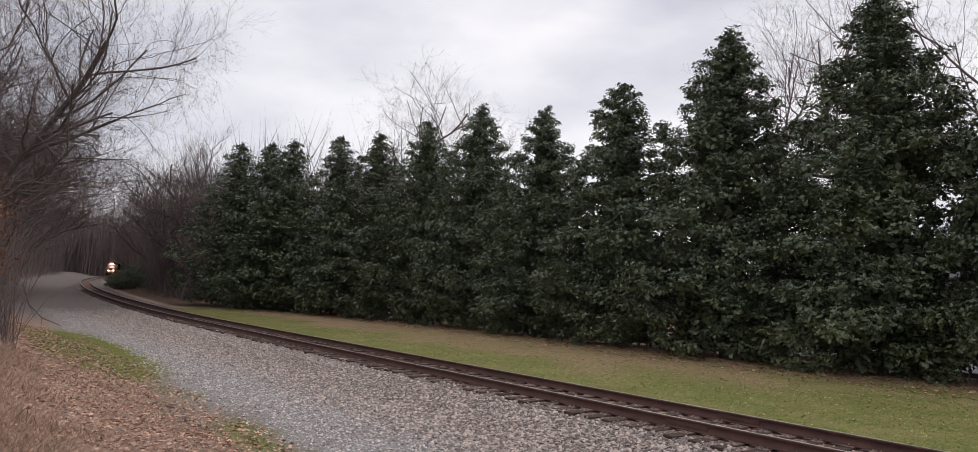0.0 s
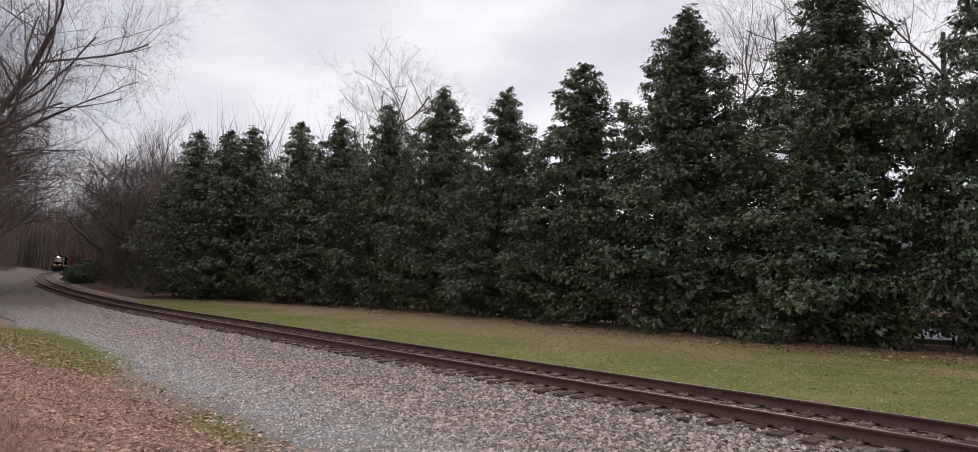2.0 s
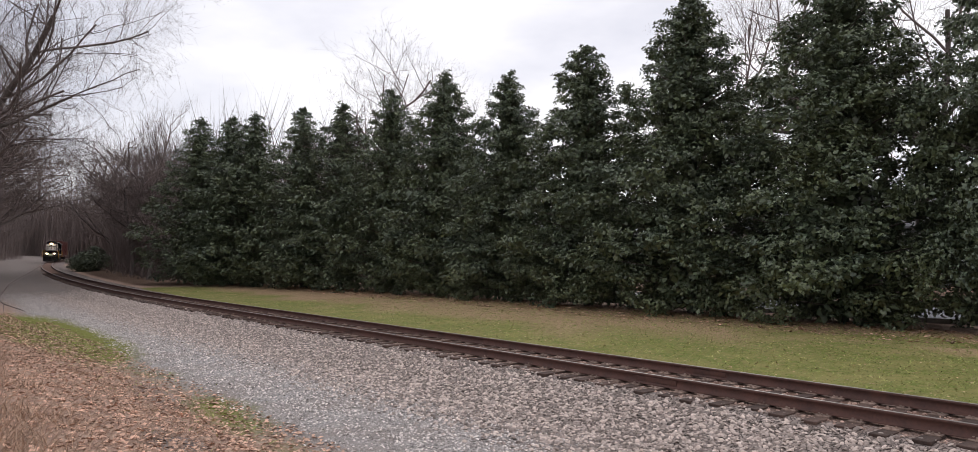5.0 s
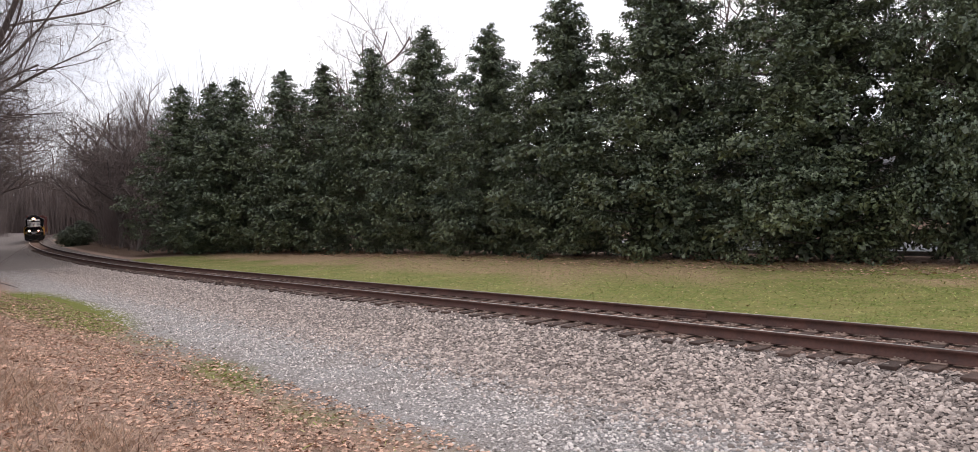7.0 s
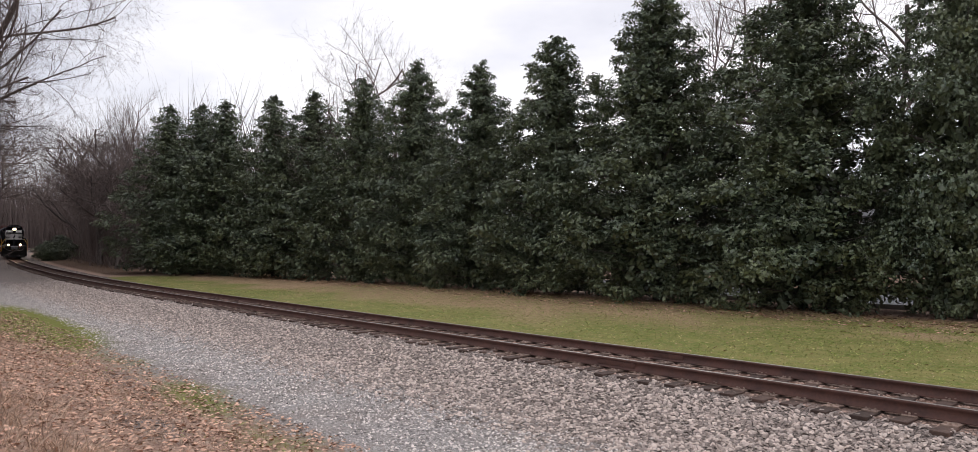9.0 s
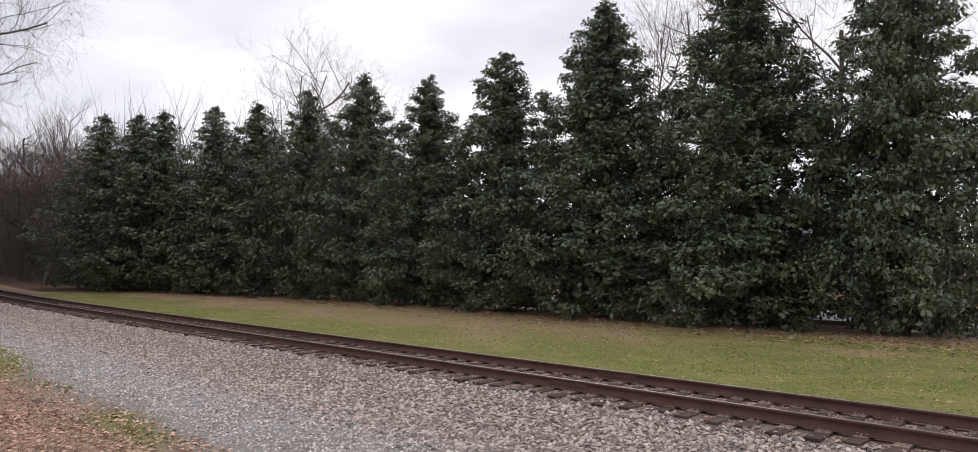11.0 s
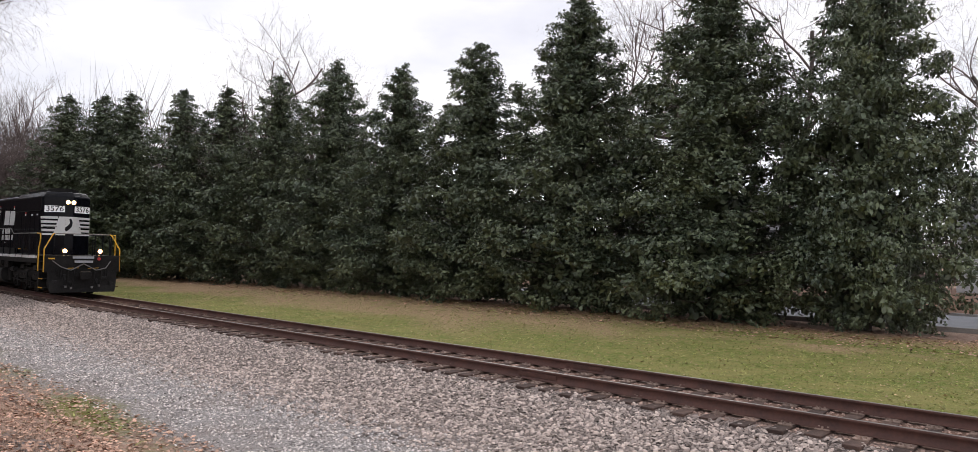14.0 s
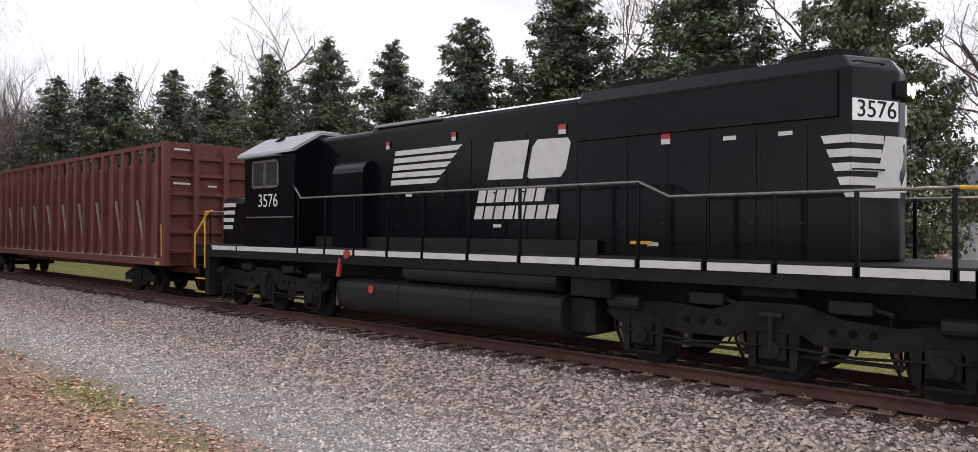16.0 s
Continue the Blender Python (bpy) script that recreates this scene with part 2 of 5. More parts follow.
def build_ground():
    gx = axis_lines([(-2500, -500, 250), (-500, -140, 8), (-140, -60, 1.5), (-60, 4, 0.3), (4, 40, 2), (40, 300, 30), (300, 2500, 300)])
    gy = axis_lines([(-2500, -200, 300), (-200, -20, 12), (-20, -3, 1.2), (-3, 30, 0.3), (30, 62, 1.0), (62, 200, 10), (200, 2500, 300)])
    X, Y = np.meshgrid(gx, gy, indexing="ij")
    Z = ground_z(X, Y)
    V = Y - bend(X)
    nx, ny = X.shape
    idx = np.arange(nx * ny).reshape(nx, ny)
    quads = np.stack([idx[:-1, :-1], idx[1:, :-1], idx[1:, 1:], idx[:-1, 1:]], -1).reshape(-1, 4)
    me = raw_mesh("ground", np.stack([X, Y, Z], -1).reshape(-1, 3), quads)
    me.polygons.foreach_set("use_smooth", np.ones(len(quads), bool))
    wob = 0.5 * vnoise(X, Y, 0.5, 5.0) + 0.22 * vnoise(X, Y, 2.3, 6.0)

    def soft(v, a, w):
        return np.clip((v - a) / w + 0.5, 0, 1)
    gravel = soft(V + wob * 0.25 - 0.3 * soft(X, -12, 8) - 1.1 * soft(-X, 48, 22), -7.3, 2.0) * (1 - soft(V + wob * 0.2, 3.1, 0.4))
    fine = soft(-V + wob * 0.8, 4.2, 2.4)
    lawn = soft(V + wob * 0.15, 3.0, 0.3) * (1 - soft(V, 16.6, 2.0)) * soft(X + wob * 2, -66, 8)
    brown = np.clip(soft(V + wob * 1.6 + 0.03 * (X + 20), 6.9, 4.0) + 0.35 * vnoise(X, Y, 0.35, 9.0), 0, 1)
    brown = np.clip(brown * soft(-X, 15, 14) + 0.8 * soft(V + wob, 14.0, 2.0) + 1.0 * np.exp(-((X + 7.4) / 1.6) ** 2 - ((Y - 22.6) / 0.9) ** 2) + 0.9 * np.exp(-((X + 17) / 2.2) ** 2 - ((Y - 22.2) / 0.9) ** 2) + 0.5 * np.clip(vnoise(X, Y, 0.8, 12.0), 0, 1) * soft(V, 8.5, 3.0), 0, 1)
    moss = 2.0 * np.exp(-((X + 29.5) / 8.0) ** 4 - ((V + 7.55 + wob * 0.3) / 1.5) ** 4)
    patchy = np.clip(0.35 + 1.1 * vnoise(X, Y, 0.55, 3.0) + 0.5 * vnoise(X, Y, 1.9, 4.0), 0, 1)
    moss += 0.80 * np.exp(-((V + 7.25 + wob * 0.5) / 0.6) ** 2) * (X > -30) * (0.35 + 0.65 * patchy)
    bare = np.exp(-((X + 9.6) / 1.3) ** 2 - ((Y - 2.75 + 0.12 * (X + 9.6)) / 0.42) ** 2) + 0.7 * np.exp(-((X + 14.5) / 2.6) ** 2 - ((V + 7.75) / 0.4) ** 2)
    bare += 0.8 * soft(-X + wob * 3, 46, 24) * (1 - soft(V, -2.2, 1.0))
    track_dirt = np.clip(1.25 - np.abs(V) / 1.3, 0, 1)
    woods = soft(-X + wob * 3, 68, 8) * soft(V, 4.0, 1.5)
    woods = np.maximum(woods, soft(-V, 13.5, 3))
    for name, val in (("gravel", gravel), ("fine", fine), ("lawn", lawn), ("brown", brown), ("moss", np.clip(moss, 0, 1)), ("dirt", track_dirt), ("woods", woods), ("bare", bare)):
        at = me.attributes.new(name, "FLOAT", "POINT")
        at.data.foreach_set("value", val.astype(np.float32).ravel())
    m = bpy.data.materials.new("ground_cover")
    m.use_nodes = True
    n, l = m.node_tree.nodes, m.node_tree.links
    b = n["Principled BSDF"]
    b.inputs["Roughness"].default_value = 0.95
    b.inputs["Specular IOR Level"].default_value = 0.2
    co = n.new("ShaderNodeTexCoord")

    def tex(scale, detail=4.0, rough=0.6):
        t = n.new("ShaderNodeTexNoise")
        t.inputs["Scale"].default_value, t.inputs["Detail"].default_value, t.inputs["Roughness"].default_value = scale, detail, rough
        l.new(co.outputs["Object"], t.inputs["Vector"])
        return t.outputs["Fac"]

    def mix(fac, a, c):
        x = n.new("ShaderNodeMix")
        x.data_type = "RGBA"
        l.new(fac, x.inputs["Factor"])
        for key, val in (("A", a), ("B", c)):
            if isinstance(val, tuple):
                x.inputs[key].default_value = (*val, 1)
            else:
                l.new(val, x.inputs[key])
        return x.outputs["Result"]

    def span(fac, lo, hi):
        r = n.new("ShaderNodeMapRange")
        r.inputs["From Min"].default_value, r.inputs["From Max"].default_value = lo, hi
        l.new(fac, r.inputs["Value"])
        return r.outputs["Result"]

    def mask(name, jitter, width=0.25, amount=0.5):
        a = n.new("ShaderNodeAttribute")
        a.attribute_name = name
        s = n.new("ShaderNodeMath")
        s.operation = "MULTIPLY_ADD"
        s.inputs[1].default_value = amount
        l.new(jitter, s.inputs[0])
        l.new(a.outputs["Fac"], s.inputs[2])
        return span(s.outputs[0], 0.5 + amount / 2 - width, 0.5 + amount / 2 + width)
    n_fine, n_mid, n_big, n_tuft = tex(26.0), tex(5.0), tex(0.7), tex(11.0, 6.0, 0.7)
    n_peb = n.new("ShaderNodeTexVoronoi")
    n_peb.inputs["Scale"].default_value = 17.0
    l.new(co.outputs["Object"], n_peb.inputs["Vector"])
    n_peb2 = n.new("ShaderNodeTexVoronoi")
    n_peb2.inputs["Scale"].default_value = 36.0
    l.new(co.outputs["Object"], n_peb2.inputs["Vector"])
    # distance to the cell edges, where the shade between stones is painted
    gap_shade = []
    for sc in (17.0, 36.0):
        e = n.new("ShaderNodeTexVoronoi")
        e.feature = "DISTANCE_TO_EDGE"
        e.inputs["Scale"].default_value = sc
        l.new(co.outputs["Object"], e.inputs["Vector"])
        gap_shade.append(e.outputs["Distance"])
    sep = n.new("ShaderNodeSeparateColor")
    l.new(n_peb.outputs["Color"], sep.inputs["Color"])
    sep2 = n.new("ShaderNodeSeparateColor")
    l.new(n_peb2.outputs["Color"], sep2.inputs["Color"])
    ballast = mix(sep.outputs["Red"], (0.24, 0.20, 0.18), (0.54, 0.46, 0.415))
    ballast = mix(span(n_mid, 0.35, 0.72), ballast, (0.26, 0.20, 0.175))
    # shade in the gaps between ballast stones, painted into the colour
    ballast = mix(span(gap_shade[0], 0.13, 0.02), ballast, (0.05, 0.042, 0.038))
    gravel_c = mix(sep2.outputs["Green"], (0.33, 0.305, 0.29), (0.60, 0.575, 0.56))
    gravel_c = mix(span(n_big, 0.35, 0.7), gravel_c, (0.36, 0.30, 0.265))
    # the same painted gap shade for the finer gravel, a little paler
    gravel_c = mix(span(gap_shade[1], 0.10, 0.01), gravel_c, (0.13, 0.115, 0.105))
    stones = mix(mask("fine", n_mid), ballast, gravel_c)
    stones = mix(mask("dirt", n_mid), stones, (0.20, 0.122, 0.092))
    litter = mix(span(n_fine, 0.35, 0.65), (0.47, 0.315, 0.245), (0.27, 0.165, 0.125))
    litter = mix(span(n_mid, 0.42, 0.66), litter, (0.52, 0.385, 0.295))
    grass = mix(span(n_fine, 0.35, 0.65), (0.095, 0.155, 0.022), (0.27, 0.285, 0.080))
    grass = mix(span(n_mid, 0.42, 0.70), grass, (0.33, 0.26, 0.11))
    grass = mix(span(n_tuft, 0.54, 0.70), grass, (0.14, 0.185, 0.038))
    dead = mix(span(n_fine, 0.35, 0.65), (0.56, 0.40, 0.245), (0.38, 0.25, 0.14))
    dead = mix(span(n_tuft, 0.50, 0.66), dead, (0.17, 0.115, 0.05))
    grass = mix(span(n_big, 0.45, 0.66), grass, (0.31, 0.275, 0.10))
    grass = mix(mask("brown", n_mid, 0.35, 0.8), grass, dead)
    floor_c = mix(span(n_mid, 0.3, 0.7), (0.12, 0.075, 0.05), (0.18, 0.115, 0.08))
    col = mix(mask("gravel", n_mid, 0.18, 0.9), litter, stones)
    col = mix(mask("lawn", n_fine, 0.2, 0.4), col, grass)
    col = mix(mask("woods", n_mid), col, floor_c)
    col = mix(mask("moss", n_tuft, 0.30, 1.2), col, mix(span(n_fine, 0.3, 0.7), (0.155, 0.19, 0.028), (0.245, 0.225, 0.075)))
    col = mix(mask("bare", n_mid, 0.25, 0.6), col, mix(span(n_fine, 0.35, 0.65), (0.30, 0.255, 0.235), (0.18, 0.15, 0.135)))
    l.new(col, b.inputs["Base Color"])
    bp = n.new("ShaderNodeBump")
    bp.inputs["Strength"].default_value, bp.inputs["Distance"].default_value = 0.9, 0.035
    hmix = n.new("ShaderNodeMath")
    hmix.operation = "SUBTRACT"
    l.new(n_fine, hmix.inputs[0])
    l.new(n_peb.outputs["Distance"], hmix.inputs[1])
    l.new(hmix.outputs[0], bp.inputs["Height"])
    l.new(bp.outputs["Normal"], b.inputs["Normal"])
    return tagged(link_mesh("ground", me, m), "gravel, lawn and leaf-strewn verge beside a railway track", "ground", kind="structure")


build_ground()


# ---- the track ----
def sweep(profile, offset, x0, x1, step):
    """A profile (across, up) carried along the track."""
    xs = np.arange(x0, x1, -step)
    p = np.stack([xs, bend(xs), rise(xs)], 1)
    tang = np.gradient(p, axis=0)
    tang /= np.linalg.norm(tang[:, :2], axis=1)[:, None]
    side = np.stack([tang[:, 1], -tang[:, 0], np.zeros(len(xs))], 1)
    prof = np.array(profile)
    ring = p[:, None, :] + side[:, None, :] * (prof[None, :, 0:1] + offset) + np.array([0, 0, 1.0]) * prof[None, :, 1:2]
    k = len(prof)
    i = np.arange(len(xs) - 1)[:, None] * k
    j = np.arange(k)[None, :]
    jn = (j + 1) % k
    faces = np.stack([i + j, i + jn, i + k + jn, i + k + j], -1).reshape(-1, 4)
    return ring.reshape(-1, 3), faces


def build_track():
    track = group_thing("railway_track", "rusty steel railway track on dark timber ties in grey ballast", "railway track")
    prof = [(-0.076, -0.18), (0.076, -0.18), (0.076, -0.168), (0.012, -0.145), (0.009, -0.05), (0.036, -0.036), (0.036, -0.006), (0.030, -0.001), (-0.030, -0.001), (-0.036, -0.006), (-0.036, -0.036), (-0.009, -0.05), (-0.012, -0.145), (-0.076, -0.168)]
    top = [(-0.029, -0.001), (0.029, -0.001), (0.027, 0.003), (-0.027, 0.003)]
    for side in (-EDGE, EDGE):
        rail = link_mesh("rail", raw_mesh("rail", *sweep(prof, side, 45, -330, 1.0)), M_RAIL, track)
        link_mesh("running_surface", raw_mesh("running_surface", *sweep(top, side, 45, -330, 1.0)), M_HEAD, rail, "polished steel running surface")
        for x in (-8.6, -20.5):
            bm = bmesh.new()
            box(bm, x - 0.45, x + 0.45, YC + side - 0.026, YC + side - 0.010, -0.14, -0.05, 0.004)
            part("joint_bar", bm, M_RAIL, rail)
    bm = bmesh.new()
    box(bm, -0.115, 0.115, -1.3, 1.3, -0.18, 0.0, 0.012)
    tie_me = bpy.data.meshes.new("tie")
    bm.to_mesh(tie_me)
    bm.free()
    tie_me.materials.append(M_TIE)
    bm = bmesh.new()
    box(bm, -0.1, 0.1, -0.18, 0.18, 0, 0.02, 0.004)
    for sx, sy in ((-0.06, -0.11), (0.06, -0.11), (-0.06, 0.11), (0.06, 0.11), (0, -0.15)):
        box(bm, sx - 0.012, sx + 0.012, sy - 0.012, sy + 0.012, 0.018, 0.05)
    plate_me = bpy.data.meshes.new("tie_plate")
    bm.to_mesh(plate_me)
    bm.free()
    plate_me.materials.append(M_PLATE)
    rnd = random.Random(7)
    s = 8.0
    n = 0
    while s > -250:
        p, q = on_track(s), on_track(s - 0.5)
        yaw = math.degrees(math.atan2(p.y - q.y, p.x - q.x))
        if n < 230:
            tie = new("tie", tie_me)
            tie.parent = track
            tie.matrix_basis = pose(p.x, p.y + rnd.uniform(-0.12, 0.12), p.z - 0.2 + rnd.uniform(-0.012, 0.008), 0, 0, yaw + rnd.uniform(-1.2, 1.2))
            if n < 110:
                for sd in (-EDGE, EDGE):
                    pl = new("tie_plate", plate_me)
                    pl.parent = tie
                    pl.matrix_basis = pose(0, sd, 0.0)
        n += 1
        s -= 0.5 + rnd.uniform(-0.03, 0.03)


build_track()


def scatter_stones(name, label, x0, x1, v0, v1, count, size, material, seed, lift=0.35, squash=0.65, taper=0.01, fade=0.01, power=1.35, near=-16.0):
    """Loose stones, each a small uneven octahedron."""
    r = np.random.default_rng(seed)
    u = r.random(count)
    x = x1 - (x1 - x0) * u ** power
    v = v0 + (v1 - v0) * r.random(count)
    y = bend(x) + v
    keep = r.random(count) < np.clip((v - v0) / max(taper, 1e-3), 0, 1) ** 1.5
    keep &= r.random(count) < np.clip((v1 - v) / fade, 0, 1)
    keep &= r.random(count) < np.clip((x - x0) / 14, 0, 1)
    for sd in (-EDGE, EDGE):
        keep &= np.abs(v - sd) > 0.1
    keep &= (np.abs(v) > 1.42) | (np.abs(v) < 1.0) | (r.random(count) < 0.55)
    keep &= ((x + 29.5) / 8.0) ** 2 + ((v + 7.55) / 1.5) ** 2 > 0.6 + 0.6 * r.random(count)
    x, y, v = x[keep], y[keep], v[keep]
    # rounded lumps close by, plain chips further off
    verts, faces, o = [], [], 0
    lump = np.array([(math.cos(q * 1.2566) * w, math.sin(q * 1.2566) * w, h) for w, h in ((1.0, -0.35), (0.72, 0.62)) for q in range(5)])
    lump_f = [t3 for q in range(5) for t3 in ((q, (q + 1) % 5, 5 + (q + 1) % 5), (q, 5 + (q + 1) % 5, 5 + q))] + [(5, 6, 7), (5, 7, 8), (5, 8, 9)]
    chip = np.array([(1, 0, -0.3), (0, 1, -0.3), (-1, 0, -0.3), (0, -1, -0.3), (0.15, 0.1, 0.9)])
    chip_f = [(0, 1, 4), (1, 2, 4), (2, 3, 4), (3, 0, 4)]
    close = x > near
    for sel, base, fa in ((close, lump, lump_f), (~close, chip, chip_f)):
        px0, py0 = x[sel], y[sel]
        k = len(px0)
        ang = r.random(k) * 6.283
        sz = size * (0.55 + 0.9 * r.random(k)) / 2
        p = base[None] * (0.74 + 0.52 * r.random((k, len(base), 1))) * sz[:, None, None]
        p[:, :, 2] *= squash
        p[:, :, 0] *= 1.3
        c, sn = np.cos(ang)[:, None], np.sin(ang)[:, None]
        px, py = p[..., 0] * c - p[..., 1] * sn, p[..., 0] * sn + p[..., 1] * c
        pz = p[..., 2] + px * (r.random((k, 1)) - 0.5) * 1.1 + py * (r.random((k, 1)) - 0.5) * 1.1
        z = ground_z(px0, py0) + sz * lift * (0.6 + 1.6 * r.random(k))
        verts.append(np.stack([px + px0[:, None], py + py0[:, None], pz + z[:, None]], -1).reshape(-1, 3))
        faces.append((np.array(fa)[None] + o + len(base) * np.arange(k)[:, None, None]).reshape(-1, 3))
        o += k * len(base)
    verts, faces = np.concatenate(verts), np.concatenate(faces)
    return tagged(link_mesh(name, raw_mesh(name, verts, faces), material), label, "ballast", kind="stuff")


scatter_stones("ballast_stones", "loose grey-pink crushed ballast stones beside the rails", -64, 3, -5.4, -1.05, 84000, 0.052, M_STONE, 11, 0.22, taper=1.6, fade=0.5, power=1.8)
scatter_stones("ballast_stones", "dirty ballast stones between the timber ties", -40, 3, -1.2, 1.2, 16000, 0.045, M_STONE_D, 12, -0.1, power=1.5)
scatter_stones("ballast_stones", "ballast stones along the far rail by the lawn", -40, 3, 1.2, 2.6, 5000, 0.055, M_STONE, 14, power=1.5)
scatter_stones("gravel_stones", "pale fine gravel of the trackside service path", -64, 1, -7.3, -3.4, 80000, 0.037, M_FINE, 13, 0.15, taper=1.2, fade=1.6, power=1.9, near=-6.0)


# ---- plants ----
def leaf_quads(c, d, up, length, width):
    """Leaves as folded four-point blades: base c, way d, normal up."""
    side = np.cross(d, up)
    side /= np.linalg.norm(side, axis=1)[:, None] + 1e-9
    nrm = np.cross(side, d)
    mid = c + d * (length * 0.55)[:, None]
    w = (width * 0.5)[:, None]
    a, b = mid + side * w + nrm * w * 0.35, mid - side * w + nrm * w * 0.35
    tip = c + d * length[:, None] - nrm * (length * 0.08)[:, None]
    v = np.stack([c, a, tip, b], 1).reshape(-1, 3)
    f = np.arange(len(v)).reshape(-1, 4)
    return v, f


def unit(v):
    return v / (np.linalg.norm(v, axis=-1, keepdims=True) + 1e-9)


PROF_T = [0.0, 0.05, 0.16, 0.30, 0.45, 0.60, 0.74, 0.86, 0.94, 1.0]
PROF_R = [0.84, 0.98, 1.04, 1.00, 0.87, 0.69, 0.48, 0.28, 0.13, 0.02]


def crown_mesh(name, seed, H, R, boughs, shoots, leaf, base=0.25, m=7, fill=26):
    """Boughs in tiers round the stem, each laden with domed clumps of upturned leaf rosettes."""
    r = np.random.default_rng(seed)
    fine = np.linspace(0, 1, 80)
    wt = np.interp(fine, PROF_T, PROF_R) + 0.50
    bt = np.interp((np.arange(boughs) + r.random(boughs)) / boughs, np.cumsum(wt) / np.sum(wt), fine)
    baz = np.arange(boughs) * 2.39996 + r.normal(size=boughs) * 0.35 + seed
    reach = np.clip(1.0 + 0.17 * r.normal(size=boughs), 0.62, 1.32)
    prof = np.interp(bt, PROF_T, PROF_R)
    centre, size, way = [], [], []
    for t, az, br, pr in zip(bt, baz, R * prof * reach, prof):
        lift = 0.10 + 0.55 * t
        z0 = base + t * (H - base)
        top = base + min(t, 0.985) * (H - base) + 0.35
        # the spray at the bough's end, two beside it, and those further in
        rows = [(1.0, 0.0, 0.0, 1.0), (0.97, 0.72, -0.22, 0.95), (0.97, -0.72, 0.18, 0.95)] + [(f, 0.25 * (-1) ** j, 0.0, 0.85) for j, f in enumerate((0.72, 0.45) if br > 1.0 else (0.55,))]
        for f, aside, dz, sc in rows:
            rad = br * f * (1 + 0.06 * r.normal())
            turn = az + (aside * (0.55 + 0.55 * pr) + 0.12 * r.normal()) / max(br, 0.55)
            z = z0 - 0.25 * br * lift + rad * lift + dz + 0.14 * r.normal()
            centre.append((rad * math.cos(turn), rad * math.sin(turn), min(z, top)))
            size.append((0.36 + 0.36 * r.random()) * (0.60 + 0.44 * pr) * sc)
            way.append((math.cos(turn), math.sin(turn), 0.55))
    # the leader and its short upright side shoots
    for j in range(9):
        t = 0.86 + 0.135 * j / 8
        az, rad = j * 2.4 + seed, 0.09 * R * (1 - j / 9)
        centre.append((rad * math.cos(az), rad * math.sin(az), base + t * (H - base)))
        size.append(0.40 - 0.030 * j)
        way.append((0.3 * math.cos(az), 0.3 * math.sin(az), 1.0))
    c, size, way = np.array(centre), np.array(size), unit(np.array(way))
    k = len(c)
    per = np.maximum((shoots * (size / 0.55) ** 2).astype(int), 5)
    i = np.repeat(np.arange(k), per)
    n = len(i)
    dirs = unit(r.normal(size=(n, 3)) + way[i] * 0.85 + np.array([0, 0, 0.75]))
    cc = c[i] + dirs * np.array([1.12, 1.12, 0.66]) * (size[i] * (0.62 + 0.44 * r.random(n)))[:, None]
    ax = np.repeat(unit(dirs * 0.8 + way[i] * 0.3 + np.array([0, 0, 0.75])), m, 0)
    rn = r.normal(size=(n * m, 3))
    sp = unit(rn - ax * np.sum(rn * ax, 1, keepdims=True))
    d = unit(ax * (0.15 + 0.75 * r.random((n * m, 1))) + sp)
    ln = leaf * (0.65 + 0.6 * r.random(n * m))
    v, f = leaf_quads(np.repeat(cc, m, 0), d, ax, ln, ln * 0.43)
    v[:, 2] = np.maximum(v[:, 2], 0.02)
    # the older, broader leaves inside every clump
    i = np.repeat(np.arange(k), fill)
    n = len(i)
    ci = c[i] + unit(r.normal(size=(n, 3))) * np.array([1.1, 1.1, 0.62]) * (size[i] * 0.66 * r.random(n) ** 0.45)[:, None]
    li = size[i] * (0.26 + 0.20 * r.random(n))
    vi, fi = leaf_quads(ci, unit(r.normal(size=(n, 3))), unit(r.normal(size=(n, 3)) + np.array([0, 0, 0.8])), li, li * 0.60)
    vi[:, 2] = np.maximum(vi[:, 2], 0.03)
    return raw_mesh(name, v, f), (vi, fi)


def core_mesh(name, seed, H, R, count, size, clump):
    """The dim inner leaves and dead twigs that close the crown."""
    r = np.random.default_rng(seed)
    t = 0.03 + 0.87 * r.random(count) ** 1.25
    az = r.random(count) * 6.283
    rad = R * np.interp(t, PROF_T, PROF_R) * 0.55 * r.random(count) ** 0.7 * np.interp(t, [0.0, 0.45, 0.75, 0.9], [1.0, 0.95, 0.72, 0.5])
    c = np.stack([rad * np.cos(az), rad * np.sin(az), t * H], 1)
    d = unit(r.normal(size=(count, 3)))
    ln = size * (0.7 + 0.7 * r.random(count))
    # the deepest sprays are broad and overlap
    deep = np.hypot(c[:, 0], c[:, 1]) < 0.42 * R * np.interp(t, PROF_T, PROF_R)
    ln = np.where(deep, ln * 2.1 * (0.17 / size) ** 0.6, ln)
    v, f = leaf_quads(c, d, unit(r.normal(size=(count, 3))), ln, ln * 0.6)
    v[:, 2] = np.maximum(v[:, 2], 0.05)
    return raw_mesh(name, np.concatenate([v, clump[0]]), np.concatenate([f, clump[1] + len(v)]))


